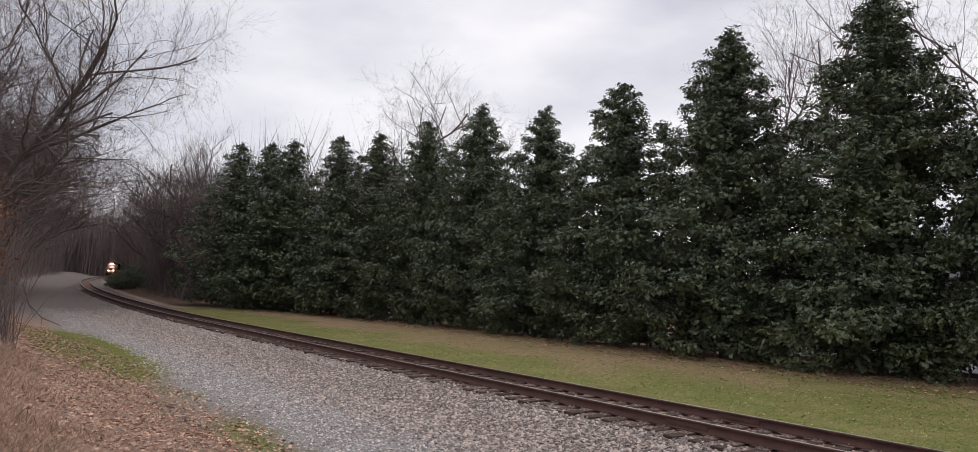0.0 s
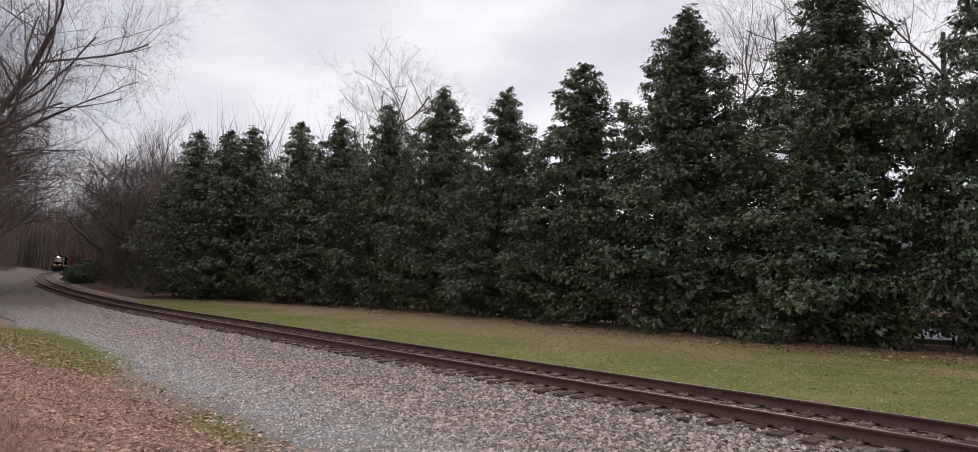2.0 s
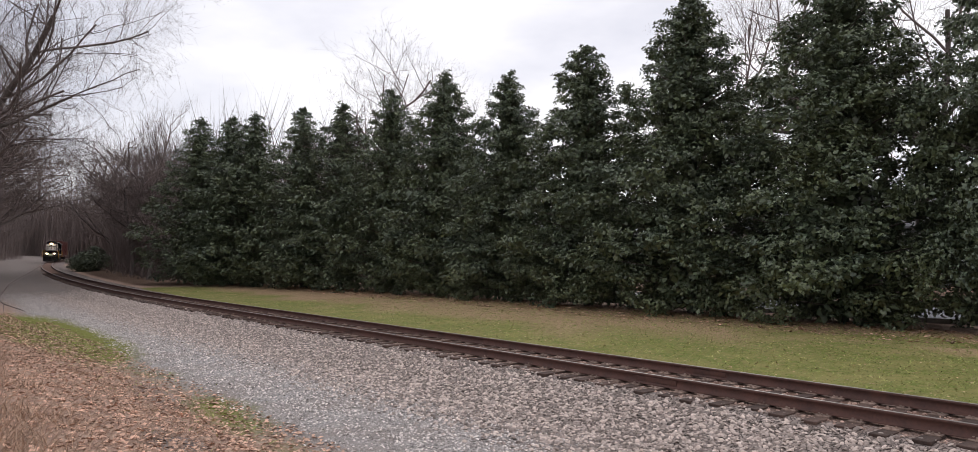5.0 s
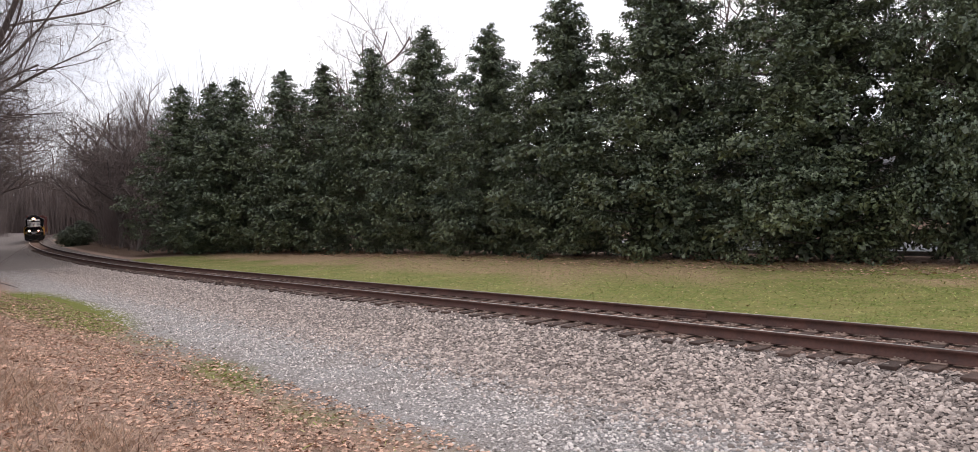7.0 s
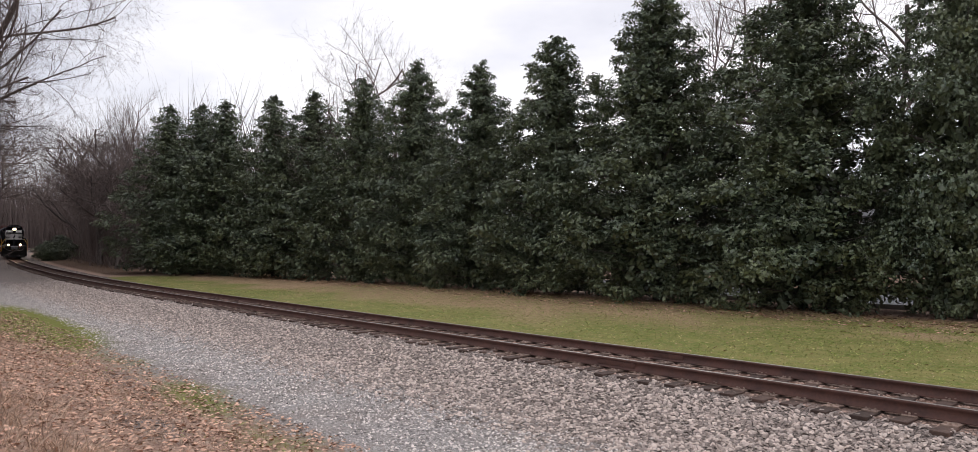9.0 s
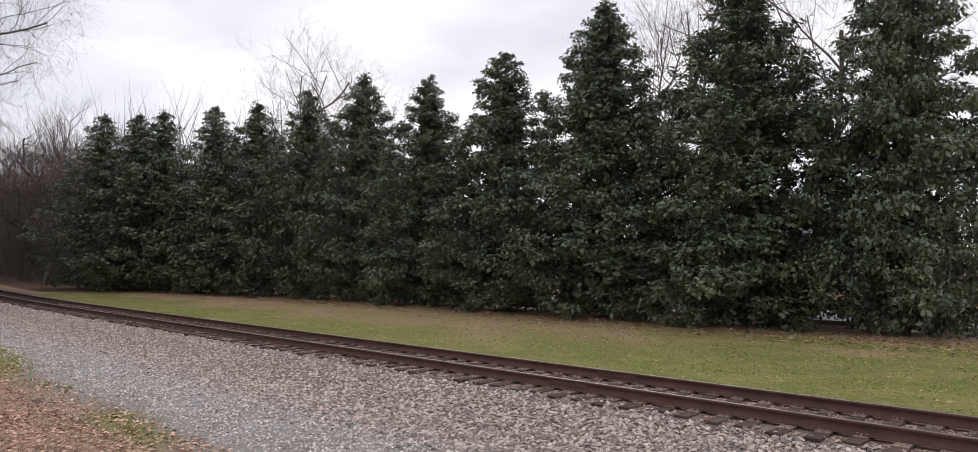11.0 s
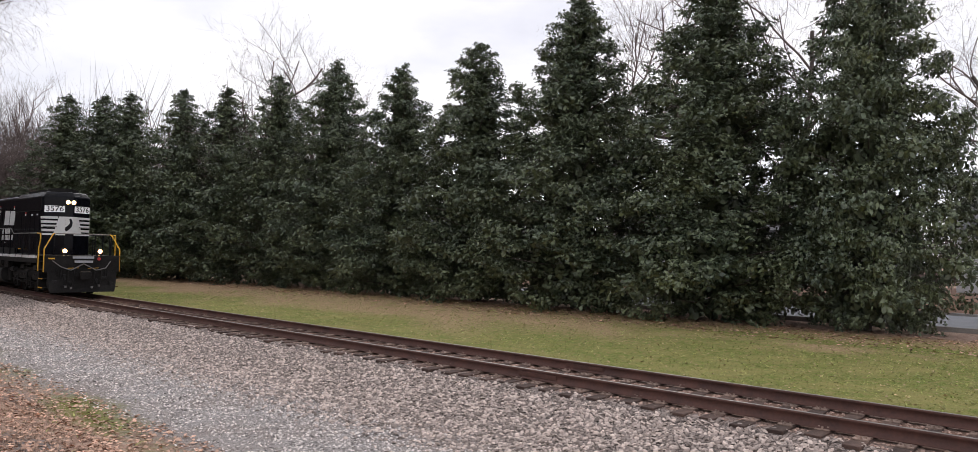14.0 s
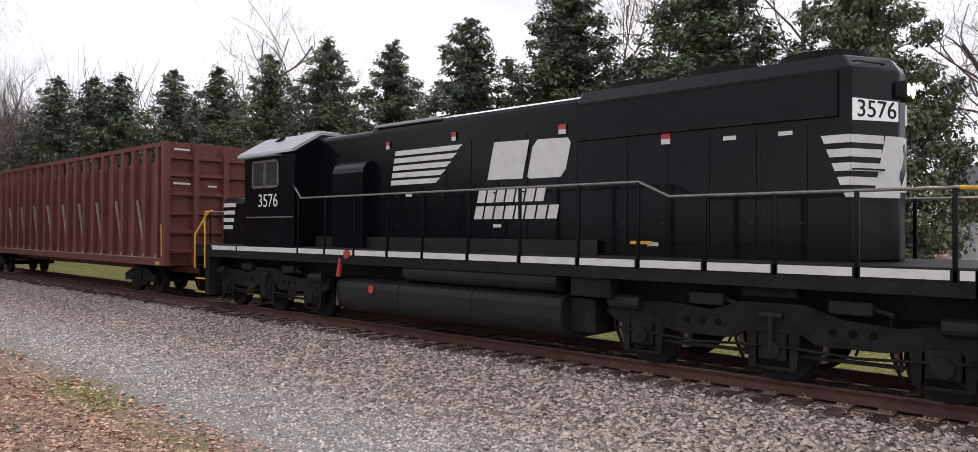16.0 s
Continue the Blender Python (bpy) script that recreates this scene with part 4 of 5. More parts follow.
def six_wheel_truck(loco, x):
    truck = new("truck")
    truck.parent = loco
    truck.matrix_basis = pose(x, 0, 0)
    sets = [wheelset(truck, dx, 0.508) for dx in (-2.07, 0, 2.07)]
    for s in (-1, 1):
        bm = bmesh.new()
        y0, y1 = s * 1.02, s * 1.16
        outline = [(-2.75, 0.82), (-2.5, 1.02), (-1.6, 1.05), (-0.9, 0.98), (-0.45, 1.14), (0.45, 1.14), (0.9, 0.98), (1.6, 0.92), (2.0, 0.98), (2.75, 0.98), (2.75, 0.75), (2.5, 0.66), (1.75, 0.66), (1.45, 0.60), (0.6, 0.60), (0.4, 0.72), (-0.4, 0.72), (-0.6, 0.60), (-1.45, 0.60), (-1.75, 0.66), (-2.5, 0.66)]
        prism(bm, outline, min(y0, y1), max(y0, y1))
        frame_ob = part("side_frame", bm, M_FRAME, truck)
        for dx in (-2.07, 0, 2.07):
            bm = bmesh.new()
            for e in (-1, 1):
                prism(bm, [(dx + e * 0.22, 0.8), (dx + e * 0.38, 0.8), (dx + e * 0.33, 0.24), (dx + e * 0.24, 0.20)], min(s * 1.03, s * 1.17), max(s * 1.03, s * 1.17))
            box(bm, dx - 0.3, dx + 0.3, min(s * 1.05, s * 1.12), max(s * 1.05, s * 1.12), 0.2, 0.25)
            part("pedestal", bm, M_FRAME, truck)
            bm = bmesh.new()
            box(bm, dx - 0.2, dx + 0.2, min(s * 1.0, s * 1.2), max(s * 1.0, s * 1.2), 0.34, 0.72, 0.03)
            cyl(bm, (dx, s * 1.18, 0.5), (dx, s * 1.25, 0.5), 0.13, n=14)
            part("journal_box", bm, M_FRAME, truck)
        for dx in (-1.05, 1.05):
            # solid black discs on the frame, standing for the shaded inside of holes
            for e in (-0.25, 0, 0.25):
                bm = bmesh.new()
                cyl(bm, (dx + e, s * 1.155, 0.80), (dx + e, s * 1.175, 0.80), 0.055, n=10)
                part("hole_shade_disc", bm, M_BLACK, truck)
            bm = bmesh.new()
            box(bm, dx - 0.7, dx + 0.7, min(s * 1.05, s * 1.1), max(s * 1.05, s * 1.1), 0.40, 0.45)
            part("brake_rod", bm, M_FRAME, truck)
        for dx in (-2.35, 2.35):
            bm = bmesh.new()
            cyl(bm, (dx - 0.28, s * 1.2, 1.0), (dx + 0.28, s * 1.2, 1.0), 0.12, n=14)
            part("brake_cylinder", bm, M_TANK, truck)
        bm = bmesh.new()
        cyl(bm, (0, s * 1.24, 0.45), (0, s * 1.24, 0.98), 0.04, n=10)
        box(bm, -0.16, 0.16, min(s * 1.15, s * 1.27), max(s * 1.15, s * 1.27), 0.95, 1.02, 0.01)
        part("damper", bm, M_TANK, truck)
    for s in (-1, 1):
        for dx in (-2.07, 0, 2.07):
            for e in (-1, 1):
                bm = bmesh.new()
                pipe(bm, [(dx + e * 0.62, s * 0.98, 1.1), (dx + e * 0.60, s * 1.0, 0.55), (dx + e * 0.50, s * 0.9, 0.2)], 0.024, 6)
                part("sand_pipe", bm, M_FRAME, truck)
                bm = bmesh.new()
                prism(bm, [(dx + e * 0.53, 0.32), (dx + e * 0.61, 0.32), (dx + e * 0.64, 0.72), (dx + e * 0.56, 0.72)], min(s * 0.7, s * 0.86), max(s * 0.7, s * 0.86))
                part("brake_shoe", bm, M_PLATE, truck, "rusty brake shoe")
        for dx in (-1.25, 0.75):
            bm = bmesh.new()
            box(bm, dx, dx + 0.55, min(s * 1.0, s * 1.22), max(s * 1.0, s * 1.22), 1.05, 1.24, 0.03)
            cyl(bm, (dx + 0.55, s * 1.12, 1.14), (dx + 0.78, s * 1.12, 1.08), 0.035, n=8)
            part("equalizer_box", bm, M_TANK, truck)
        bm = bmesh.new()
        pipe(bm, [(-2.5, s * 1.2, 0.58), (-1.1, s * 1.22, 0.50), (0, s * 1.22, 0.56), (1.1, s * 1.22, 0.50), (2.5, s * 1.2, 0.58)], 0.02, 6)
        part("brake_pipe", bm, M_FRAME, truck)
    bm = bmesh.new()
    box(bm, -1.9, 1.9, -0.6, 0.6, 0.75, 1.2, 0.04)
    part("bolster", bm, M_FRAME, truck)
    return sets


def hood_ring(bm, x0, x1, w, z0, z1, r=0.22, top=None):
    """A hood with rounded shoulders."""
    t = top or w
    pts = [(-w, z0), (-w, z1 - r)] + [(-t + r - r * math.cos(a), z1 - r + r * math.sin(a)) for a in (0.4, 0.8, 1.2, 1.57)]
    pts += [(-y, z) for y, z in pts[::-1]]
    return prism(bm, pts, x0, x1, "x")


def build_locomotive():
    loco = group_thing("locomotive", "black diesel freight locomotive with white stripes and lit headlamps", "locomotive")
    wheels = six_wheel_truck(loco, 0.0) + six_wheel_truck(loco, -13.26)
    P = lambda name, bm, m, label="", parent=loco, smooth=False: part(name, bm, m, parent, label, smooth)
    # frame and deck
    bm = bmesh.new()
    box(bm, -16.5, 2.45, -1.52, 1.52, 1.38, 1.69)
    box(bm, -16.9, 3.28, -0.75, 0.75, 1.0, 1.6)
    P("underframe", bm, M_FRAME)
    bm = bmesh.new()
    box(bm, -16.6, 3.34, -1.5, 1.5, 1.694, 1.73, 0.008)
    P("walkway", bm, M_TANK)
    for s in (-1, 1):
        post_x = [-15.6, -14.2, -11.3, -10.2, -9.1, -7.96, -6.87, -5.61, -4.34, -3.08, -1.95, -0.85, 0.16, 1.19, 2.25]
        for a, b in zip(post_x, post_x[1:] + [2.5]):
            bm = bmesh.new()
            box(bm, a + 0.05, b - 0.05, s * 1.528 - 0.008, s * 1.528 + 0.008, 1.58, 1.695)
            P("sill_stripe", bm, M_WHITE, "white reflective sill stripe")
        for a in post_x[2:]:
            bm = bmesh.new()
            h = 2.9 if a < -1.9 else 2.66
            box(bm, a - 0.028, a + 0.028, s * 1.50 - 0.02, s * 1.50 + 0.02, 1.55, h, 0.006)
            P("handrail_post", bm, M_BLACK)
        bm = bmesh.new()
        pipe(bm, [(-11.55, s * 1.50, 3.25), (-11.2, s * 1.50, 2.9), (-1.95, s * 1.50, 2.9), (-1.42, s * 1.50, 2.66), (2.55, s * 1.50, 2.66)], 0.022)
        P("handrail", bm, M_STEEL)
        bm = bmesh.new()
        box(bm, -11.2, -3.0, s * 1.06 - 0.02, s * 1.06 + 0.02, 1.73, 1.98, 0.006)
        P("kick_plate", bm, M_TANK)
    # fuel tank and reservoirs
    bm = bmesh.new()
    side = [(1.10 + 0.36 * math.sin(q), 0.86 + 0.22 * math.cos(q)) for q in np.linspace(0, 1.57, 6)] + [(0.96 + 0.50 * math.cos(q), 0.66 - 0.38 * math.sin(q)) for q in np.linspace(0.05, 1.57, 8)]
    prism(bm, side + [(-u, w) for u, w in side[::-1]], -9.8, -3.45, "x")
    tank = P("fuel_tank", bm, M_TANK, "dusty black fuel tank")
    for x in (-9.75, -7.7, -5.6, -3.5):
        bm = bmesh.new()
        prism(bm, [(u * 1.008, 0.68 + (w - 0.68) * 1.02) for u, w in side] + [(-u * 1.008, 0.68 + (w - 0.68) * 1.02) for u, w in side[::-1]], x - 0.03, x + 0.03, "x")
        part("tank_band", bm, M_TANK, tank)
    bm = bmesh.new()
    box(bm, -3.45, -2.95, -1.2, 1.2, 0.42, 1.0, 0.03)
    part("tank_end", bm, M_FRAME, tank)
    bm = bmesh.new()
    cyl(bm, (-8.55, -1.48, 0.86), (-8.55, -1.46, 0.86), 0.09, n=14)
    part("filler_cap", bm, M_RED, tank, "red emergency cut-off button")
    for s in (-1, 1):
        bm = bmesh.new()
        cyl(bm, (-7.5, s * 1.3, 1.28), (-3.55, s * 1.3, 1.28), 0.19, n=18)
        P("air_reservoir", bm, M_TANK, smooth=False)
        bm = bmesh.new()
        cyl(bm, (-9.75, s * 1.45, 1.1), (-9.6, s * 1.48, 1.5), 0.06, n=10)
        cyl(bm, (-9.3, s * 1.53, 1.6), (-9.3, s * 1.58, 1.6), 0.10, n=12)
        P("fuel_filler", bm, M_RED, "red fuel filler")
        bm = bmesh.new()
        box(bm, -0.45, 0.35, s * 1.1 - 0.1, s * 1.1 + 0.1, 1.22, 1.38, 0.02)
        P("equipment_box", bm, M_FRAME)
        bm = bmesh.new()
        box(bm, -3.3, -2.5, s * 1.3 - 0.12, s * 1.3 + 0.12, 1.05, 1.4, 0.02)
        P("equipment_box", bm, M_FRAME)
    # hoods
    bm = bmesh.new()
    hood_ring(bm, -9.2, -3.5, 0.93, 1.73, 4.52, 0.2)
    eng = P("engine_hood", bm, M_BLACK)
    bm = bmesh.new()
    hood_ring(bm, -11.46, -9.18, 0.90, 1.73, 4.42, 0.12)
    P("filter_hood", bm, M_BLACK)
    # radiator end with its blunt prow
    bm = bmesh.new()
    plan = [(-3.52, -0.95), (0.95, -0.95), (1.36, -0.16), (1.36, 0.16), (0.95, 0.95), (-3.52, 0.95)]
    low = [bm.verts.new((x, y, 1.73)) for x, y in plan]
    mid = [bm.verts.new((x, y, 4.36)) for x, y in plan]
    hi = [bm.verts.new((x - (0.14 if x > 0 else 0), y * 0.84, 4.57)) for x, y in plan]
    bm.faces.new(low[::-1])
    bm.faces.new(hi)
    for a, b in ((low, mid), (mid, hi)):
        for i in range(6):
            j = (i + 1) % 6
            bm.faces.new((a[i], a[j], b[j], b[i]))
    bmesh.ops.bevel(bm, geom=[e for e in bm.edges if e.calc_length() < 2.7], offset=0.035, segments=2, affect="EDGES", profile=0.5)
    nose = P("radiator_hood", bm, M_BLACK)
    for s in (-1, 1):
        bm = bmesh.new()
        prism(bm, [(-3.5, 3.74), (0.8, 3.70), (0.8, 4.31), (-3.5, 4.31)], min(s * 0.94, s * 1.0), max(s * 0.94, s * 1.0))
        part("radiator_panel", bm, M_BLACK, nose, "matt black radiator screen")
        bm = bmesh.new()
        box(bm, -3.5, 0.8, s * 1.0 - 0.012, s * 1.0 + 0.012, 4.30, 4.33)
        box(bm, -3.5, 0.8, s * 1.0 - 0.012, s * 1.0 + 0.012, 3.70, 3.73)
        part("panel_lip", bm, M_FRAME, nose)
    for x in (-2.75, -1.2, 0.3):
        bm = bmesh.new()
        cyl(bm, (x, 0, 4.55), (x, 0, 4.72), 0.62, n=28)
        cyl(bm, (x, 0, 4.72), (x, 0, 4.75), 0.5, n=20)
        P("radiator_fan", bm, M_FRAME)
    for x in (-5.0, -6.4):
        bm = bmesh.new()
        cyl(bm, (x, 0, 4.5), (x, 0, 4.64), 0.55, n=24)
        P("brake_fan", bm, M_FRAME)
    bm = bmesh.new()
    box(bm, -8.2, -7.4, -0.3, 0.3, 4.5, 4.66, 0.03)
    P("exhaust_stack", bm, M_FRAME)
    bm = bmesh.new()
    box(bm, -9.1, -7.0, -0.98, -0.6, 4.44, 4.50, 0.01)
    P("roof_walk", bm, M_GREY, "pale grey roof panel")
    # hood doors and handles
    for s in (-1, 1):
        for x in np.arange(-8.9, -0.1, 0.72):
            if -3.75 < x < -3.3:
                continue
            bm = bmesh.new()
            y = s * (0.955 if x > -3.5 else 0.935)
            box(bm, x, x + 0.66, y - 0.008, y + 0.008, 1.95, 3.62 if x > -3.5 else 3.95, 0.004)
            door = P("hood_door", bm, M_BLACK)
            bm = bmesh.new()
            for z in (2.25, 2.85):
                box(bm, x + 0.55, x + 0.62, y + s * 0.012 - 0.012, y + s * 0.012 + 0.012, z, z + 0.03)
            part("latch", bm, M_TANK, door)
        for x, z, w in ((-8.62, 3.93, 0.11), (-6.55, 3.96, 0.12), (-3.82, 3.86, 0.16), (-1.78, 3.52, 0.16)):
            bm = bmesh.new()
            box(bm, x - w / 2, x + w / 2, s * 0.962 - 0.004, s * 0.962 + 0.004, z, z + 0.08)
            P("warning_sign", bm, M_WHITE, "small red and white warning sign")
            bm = bmesh.new()
            box(bm, x - w / 2, x + w / 2, s * 0.962 - 0.004, s * 0.962 + 0.004, z + 0.082, z + 0.17)
            P("warning_sign", bm, M_RED, "small red and white warning sign")
        for x, z in ((-0.72, 3.5), (0.1, 3.5), (-7.9, 2.86), (-5.35, 2.2), (-2.0, 1.9)):
            bm = bmesh.new()
            box(bm, x - 0.1, x + 0.1, s * 0.97 - 0.004, s * 0.97 + 0.004, z, z + 0.06)
            P("small_label", bm, M_WHITE, "small white data label")
    bm = bmesh.new()
    box(bm, -2.35, -1.95, -1.09, -1.06, 1.93, 1.98)
    P("yellow_label", bm, M_YELLOW)
    # air intake cabinet beside the cab
    for s in (-1, 1):
        bm = bmesh.new()
        pts = [(s * 0.9, 1.73), (s * 1.2, 1.73), (s * 1.2, 3.45)] + [(s * (0.9 + 0.3 * math.cos(a)), 3.45 + 0.28 * math.sin(a)) for a in (0.4, 0.8, 1.2, 1.57)]
        prism(bm, pts, -10.35, -9.2, "x")
        P("intake_cabinet", bm, M_BLACK)
    # cab
    bm = bmesh.new()
    prism(bm, [(-1.52, 1.69), (-1.52, 4.08), (-0.8, 4.5), (0.8, 4.5), (1.52, 4.08), (1.52, 1.69)], -13.8, -11.45, "x")
    cab = P("cab", bm, M_BLACK)
    bm = bmesh.new()
    prism(bm, [(-1.66, 4.03), (-1.62, 4.1), (-0.8, 4.58), (0.8, 4.58), (1.62, 4.1), (1.66, 4.03), (1.58, 4.04), (0.78, 4.51), (-0.78, 4.51), (-1.58, 4.04)], -13.95, -11.4, "x")
    P("cab_roof", bm, M_GREY, "pale grey cab roof")
    bm = bmesh.new()
    box(bm, -12.9, -12.2, -0.35, 0.35, 4.56, 4.74, 0.04)
    P("roof_unit", bm, M_GREY)
    bm = bmesh.new()
    cyl(bm, (-13.1, -1.0, 4.42), (-12.8, -1.0, 4.46), 0.06, 0.1, n=12)
    P("horn", bm, M_FRAME)
    for s in (-1, 1):
        for x0, x1 in ((-13.35, -12.82), (-12.75, -12.2)):
            bm = bmesh.new()
            box(bm, x0, x1, s * 1.525 - 0.006, s * 1.525 + 0.006, 3.24, 3.86, 0.004)
            win = part("side_window", bm, M_WIN, cab, "cab side window glass")
            bm = bmesh.new()
            for a, b, c, d2 in ((x0 - 0.04, x1 + 0.04, 3.2, 3.25), (x0 - 0.04, x1 + 0.04, 3.85, 3.9), (x0 - 0.04, x0 + 0.01, 3.2, 3.9), (x1 - 0.01, x1 + 0.04, 3.2, 3.9)):
                box(bm, a, b, s * 1.53 - 0.012, s * 1.53 + 0.012, c, d2)
            part("window_frame", bm, M_STEEL, win, "bare metal window frame")
        bm = bmesh.new()
        box(bm, -13.75, -12.0, s * 1.62 - 0.12, s * 1.62 + 0.12, 3.98, 4.01)
        part("sunshade", bm, M_GREY, cab, "pale grey sunshade")
        bm = bmesh.new()
        box(bm, -13.7, -11.5, s * 1.524 - 0.004, s * 1.524 + 0.004, 2.44, 2.47)
        part("cab_line", bm, M_STEEL, cab)
        ring_text("road_number", "3576", 0.47, pose(-12.65, s * 1.526, 2.86, 90, 0, 0 if s < 0 else 180), M_WHITE, cab, 1.0)
    # low short hood at the trailing end
    bm = bmesh.new()
    hood_ring(bm, -16.0, -13.8, 0.95, 1.73, 3.05, 0.18)
    P("short_hood", bm, M_BLACK)
    for i in range(4):
        bm = bmesh.new()
        box(bm, -15.98, -15.45 + 0.05 * i, -0.962, -0.955, 2.15 + 0.21 * i, 2.26 + 0.21 * i)
        P("hood_stripe", bm, M_WHITE, "white painted stripe")
    # stripes that wrap the leading end
    for s in (-1, 1):
        a, b = Vector((0.95, s * 0.95, 0)), Vector((1.36, s * 0.16, 0))
        nrm = Vector((b.y - a.y, -(b.x - a.x), 0)).normalized()
        if nrm.x < 0:
            nrm = -nrm
        for i in range(5):
            z1 = 3.45 - 0.19 * i
            z0 = z1 - (0.11 if i < 4 else 0.085)
            x0 = 0.58 + 0.07 * i
            bm = bmesh.new()
            prism(bm, [(x0, z1), (x0 + 0.04, z0), (0.955, z0), (0.955, z1)], min(s * 0.955, s * 0.966), max(s * 0.955, s * 0.966))
            P("hood_stripe", bm, M_WHITE, "white painted stripe")
            f = (0.66, 0.62, 0.58, 0.54, 1.0)[i]
            bm = bmesh.new()
            e = a.lerp(b, f)
            vs = [bm.verts.new(p + nrm * o + Vector((0, 0, z))) for o in (0.003, 0.010) for z in (z0, z1) for p in (a, e)]
            for q in ((0, 1, 3, 2), (4, 6, 7, 5), (0, 4, 5, 1), (2, 3, 7, 6), (0, 2, 6, 4), (1, 5, 7, 3)):
                bm.faces.new([vs[k] for k in q])
            P("hood_stripe", bm, M_WHITE, "white painted stripe")
        # pale field behind the emblem
        bm = bmesh.new()
        c0, c1 = a.lerp(b, 0.70), a.lerp(b, 0.48)
        vs = [bm.verts.new(p + nrm * o + Vector((0, 0, z))) for o in (0.004, 0.011) for p, z in ((c1, 2.69), (c0, 3.45), (b, 3.45), (b, 2.69))]
        for q in ((0, 1, 2, 3), (7, 6, 5, 4), (0, 4, 5, 1), (1, 5, 6, 2), (2, 6, 7, 3), (3, 7, 4, 0)):
            bm.faces.new([vs[k] for k in q])
        P("emblem_field", bm, M_WHITE, "white painted field")
        # number boards
        mid_p = a.lerp(b, 0.5)
        yaw = math.degrees(math.atan2(nrm.y, nrm.x)) + 90
        frame_m = Matrix.Translation(mid_p + Vector((0, 0, 3.79)) + nrm * 0.012) @ pose(0, 0, 0, 90, 0, yaw)
        bm = bmesh.new()
        box(bm, -0.40, 0.40, -0.14, 0.14, -0.01, 0.01, 0.009, frame_m)
        board = P("number_board", bm, M_LAMP_DIM, "lit white number board")
        ring_text("road_number", "3576", 0.33, frame_m @ Matrix.Translation((0, 0, 0.014)), M_BLACK, board, 1.1)
    bm = bmesh.new()
    box(bm, 1.362, 1.37, -0.16, 0.16, 2.69, 3.45)
    P("emblem_field", bm, M_WHITE, "white painted field")
    bm = bmesh.new()
    prism(bm, [(-0.12, 2.78), (-0.02, 2.86), (0.10, 3.0), (0.13, 3.2), (0.06, 3.38), (-0.02, 3.34), (0.02, 3.18), (-0.06, 3.05), (-0.17, 2.97), (-0.19, 2.86)], 1.371, 1.377, "x")
    P("emblem", bm, M_BLACK, "black leaning emblem shape")
    # headlamps
    bm = bmesh.new()
    box(bm, 1.30, 1.46, -0.24, 0.24, 3.98, 4.22, 0.03)
    case = P("headlight_housing", bm, M_FRAME)
    for y in (-0.115, 0.115):
        bm = bmesh.new()
        cyl(bm, (1.44, y, 4.1), (1.465, y, 4.1), 0.088, n=18)
        bowl = part("headlight", bm, M_BOWL, case, "lit warm white headlight")
        bm = bmesh.new()
        cyl(bm, (1.46, y, 4.1), (1.475, y, 4.1), 0.055, n=14)
        part("headlight_lens", bm, M_LAMP, bowl)
    for y in (-0.7, 0.7):
        bm = bmesh.new()
        cyl(bm, (3.1, y, 1.92), (3.3, y, 1.92), 0.13, n=16)
        box(bm, 3.08, 3.28, y - 0.09, y + 0.09, 1.73, 1.82)
        case = P("ditch_light_housing", bm, M_FRAME)
        bm = bmesh.new()
        cyl(bm, (3.295, y, 1.92), (3.305, y, 1.92), 0.095, n=16)
        part("reflector", bm, M_BOWL, case, "lamp reflector with an added amber glow for the reflected light")
        bm = bmesh.new()
        cyl(bm, (3.30, y, 1.92), (3.318, y, 1.92), 0.045, n=14)
        part("ditch_light", bm, M_LAMP, case, "lit warm white ditch light")
    # grab irons on the leading face
    for z in (4.42, 2.98):
        for s in (-1, 1):
            bm = bmesh.new()
            pipe(bm, [(0.98, s * 0.95, z), (1.03, s * 0.96, z), (1.25, s * 0.48, z), (1.2, s * 0.45, z)], 0.012, 6)
            P("grab_iron", bm, M_FRAME)
    # end plates, pilot, steps, rails, couplers at both ends
    for end in (1, -1):
        cx = 0.0 if end > 0 else -13.26
        X = lambda v: cx + end * v
        bm = bmesh.new()
        box(bm, min(X(3.28), X(3.42)), max(X(3.28), X(3.42)), -1.48, 1.48, 1.02, 1.73, 0.01)
        P("end_sill", bm, M_FRAME)
        bm = bmesh.new()
        pts = [(-1.27, 0.16), (-1.36, 0.5), (-1.36, 1.02), (1.36, 1.02), (1.36, 0.5), (1.27, 0.16)]
        prism(bm, pts, X(3.36), X(3.42), "x")
        vs = [v for v in bm.verts if v.co.z < 0.2]
        for v in vs:
            v.co.x += end * 0.12
        P("pilot", bm, M_FRAME)
        bm = bmesh.new()
        box(bm, min(X(3.4), X(3.85)), max(X(3.4), X(3.85)), -0.16, 0.16, 0.72, 1.02, 0.04)
        box(bm, min(X(3.72), X(3.95)), max(X(3.72), X(3.95)), -0.22, 0.2, 0.68, 1.06, 0.05)
        P("coupler", bm, M_FRAME, "grimy black knuckle coupler")
        for y, z, w, h in ((-1.1, 0.62, 0.10, 0.05), (-0.72, 0.8, 0.05, 0.12), (-0.5, 0.55, 0.06, 0.06), (0.55, 0.62, 0.05, 0.10), (0.86, 0.78, 0.10, 0.05), (1.12, 0.55, 0.06, 0.08)):
            bm = bmesh.new()
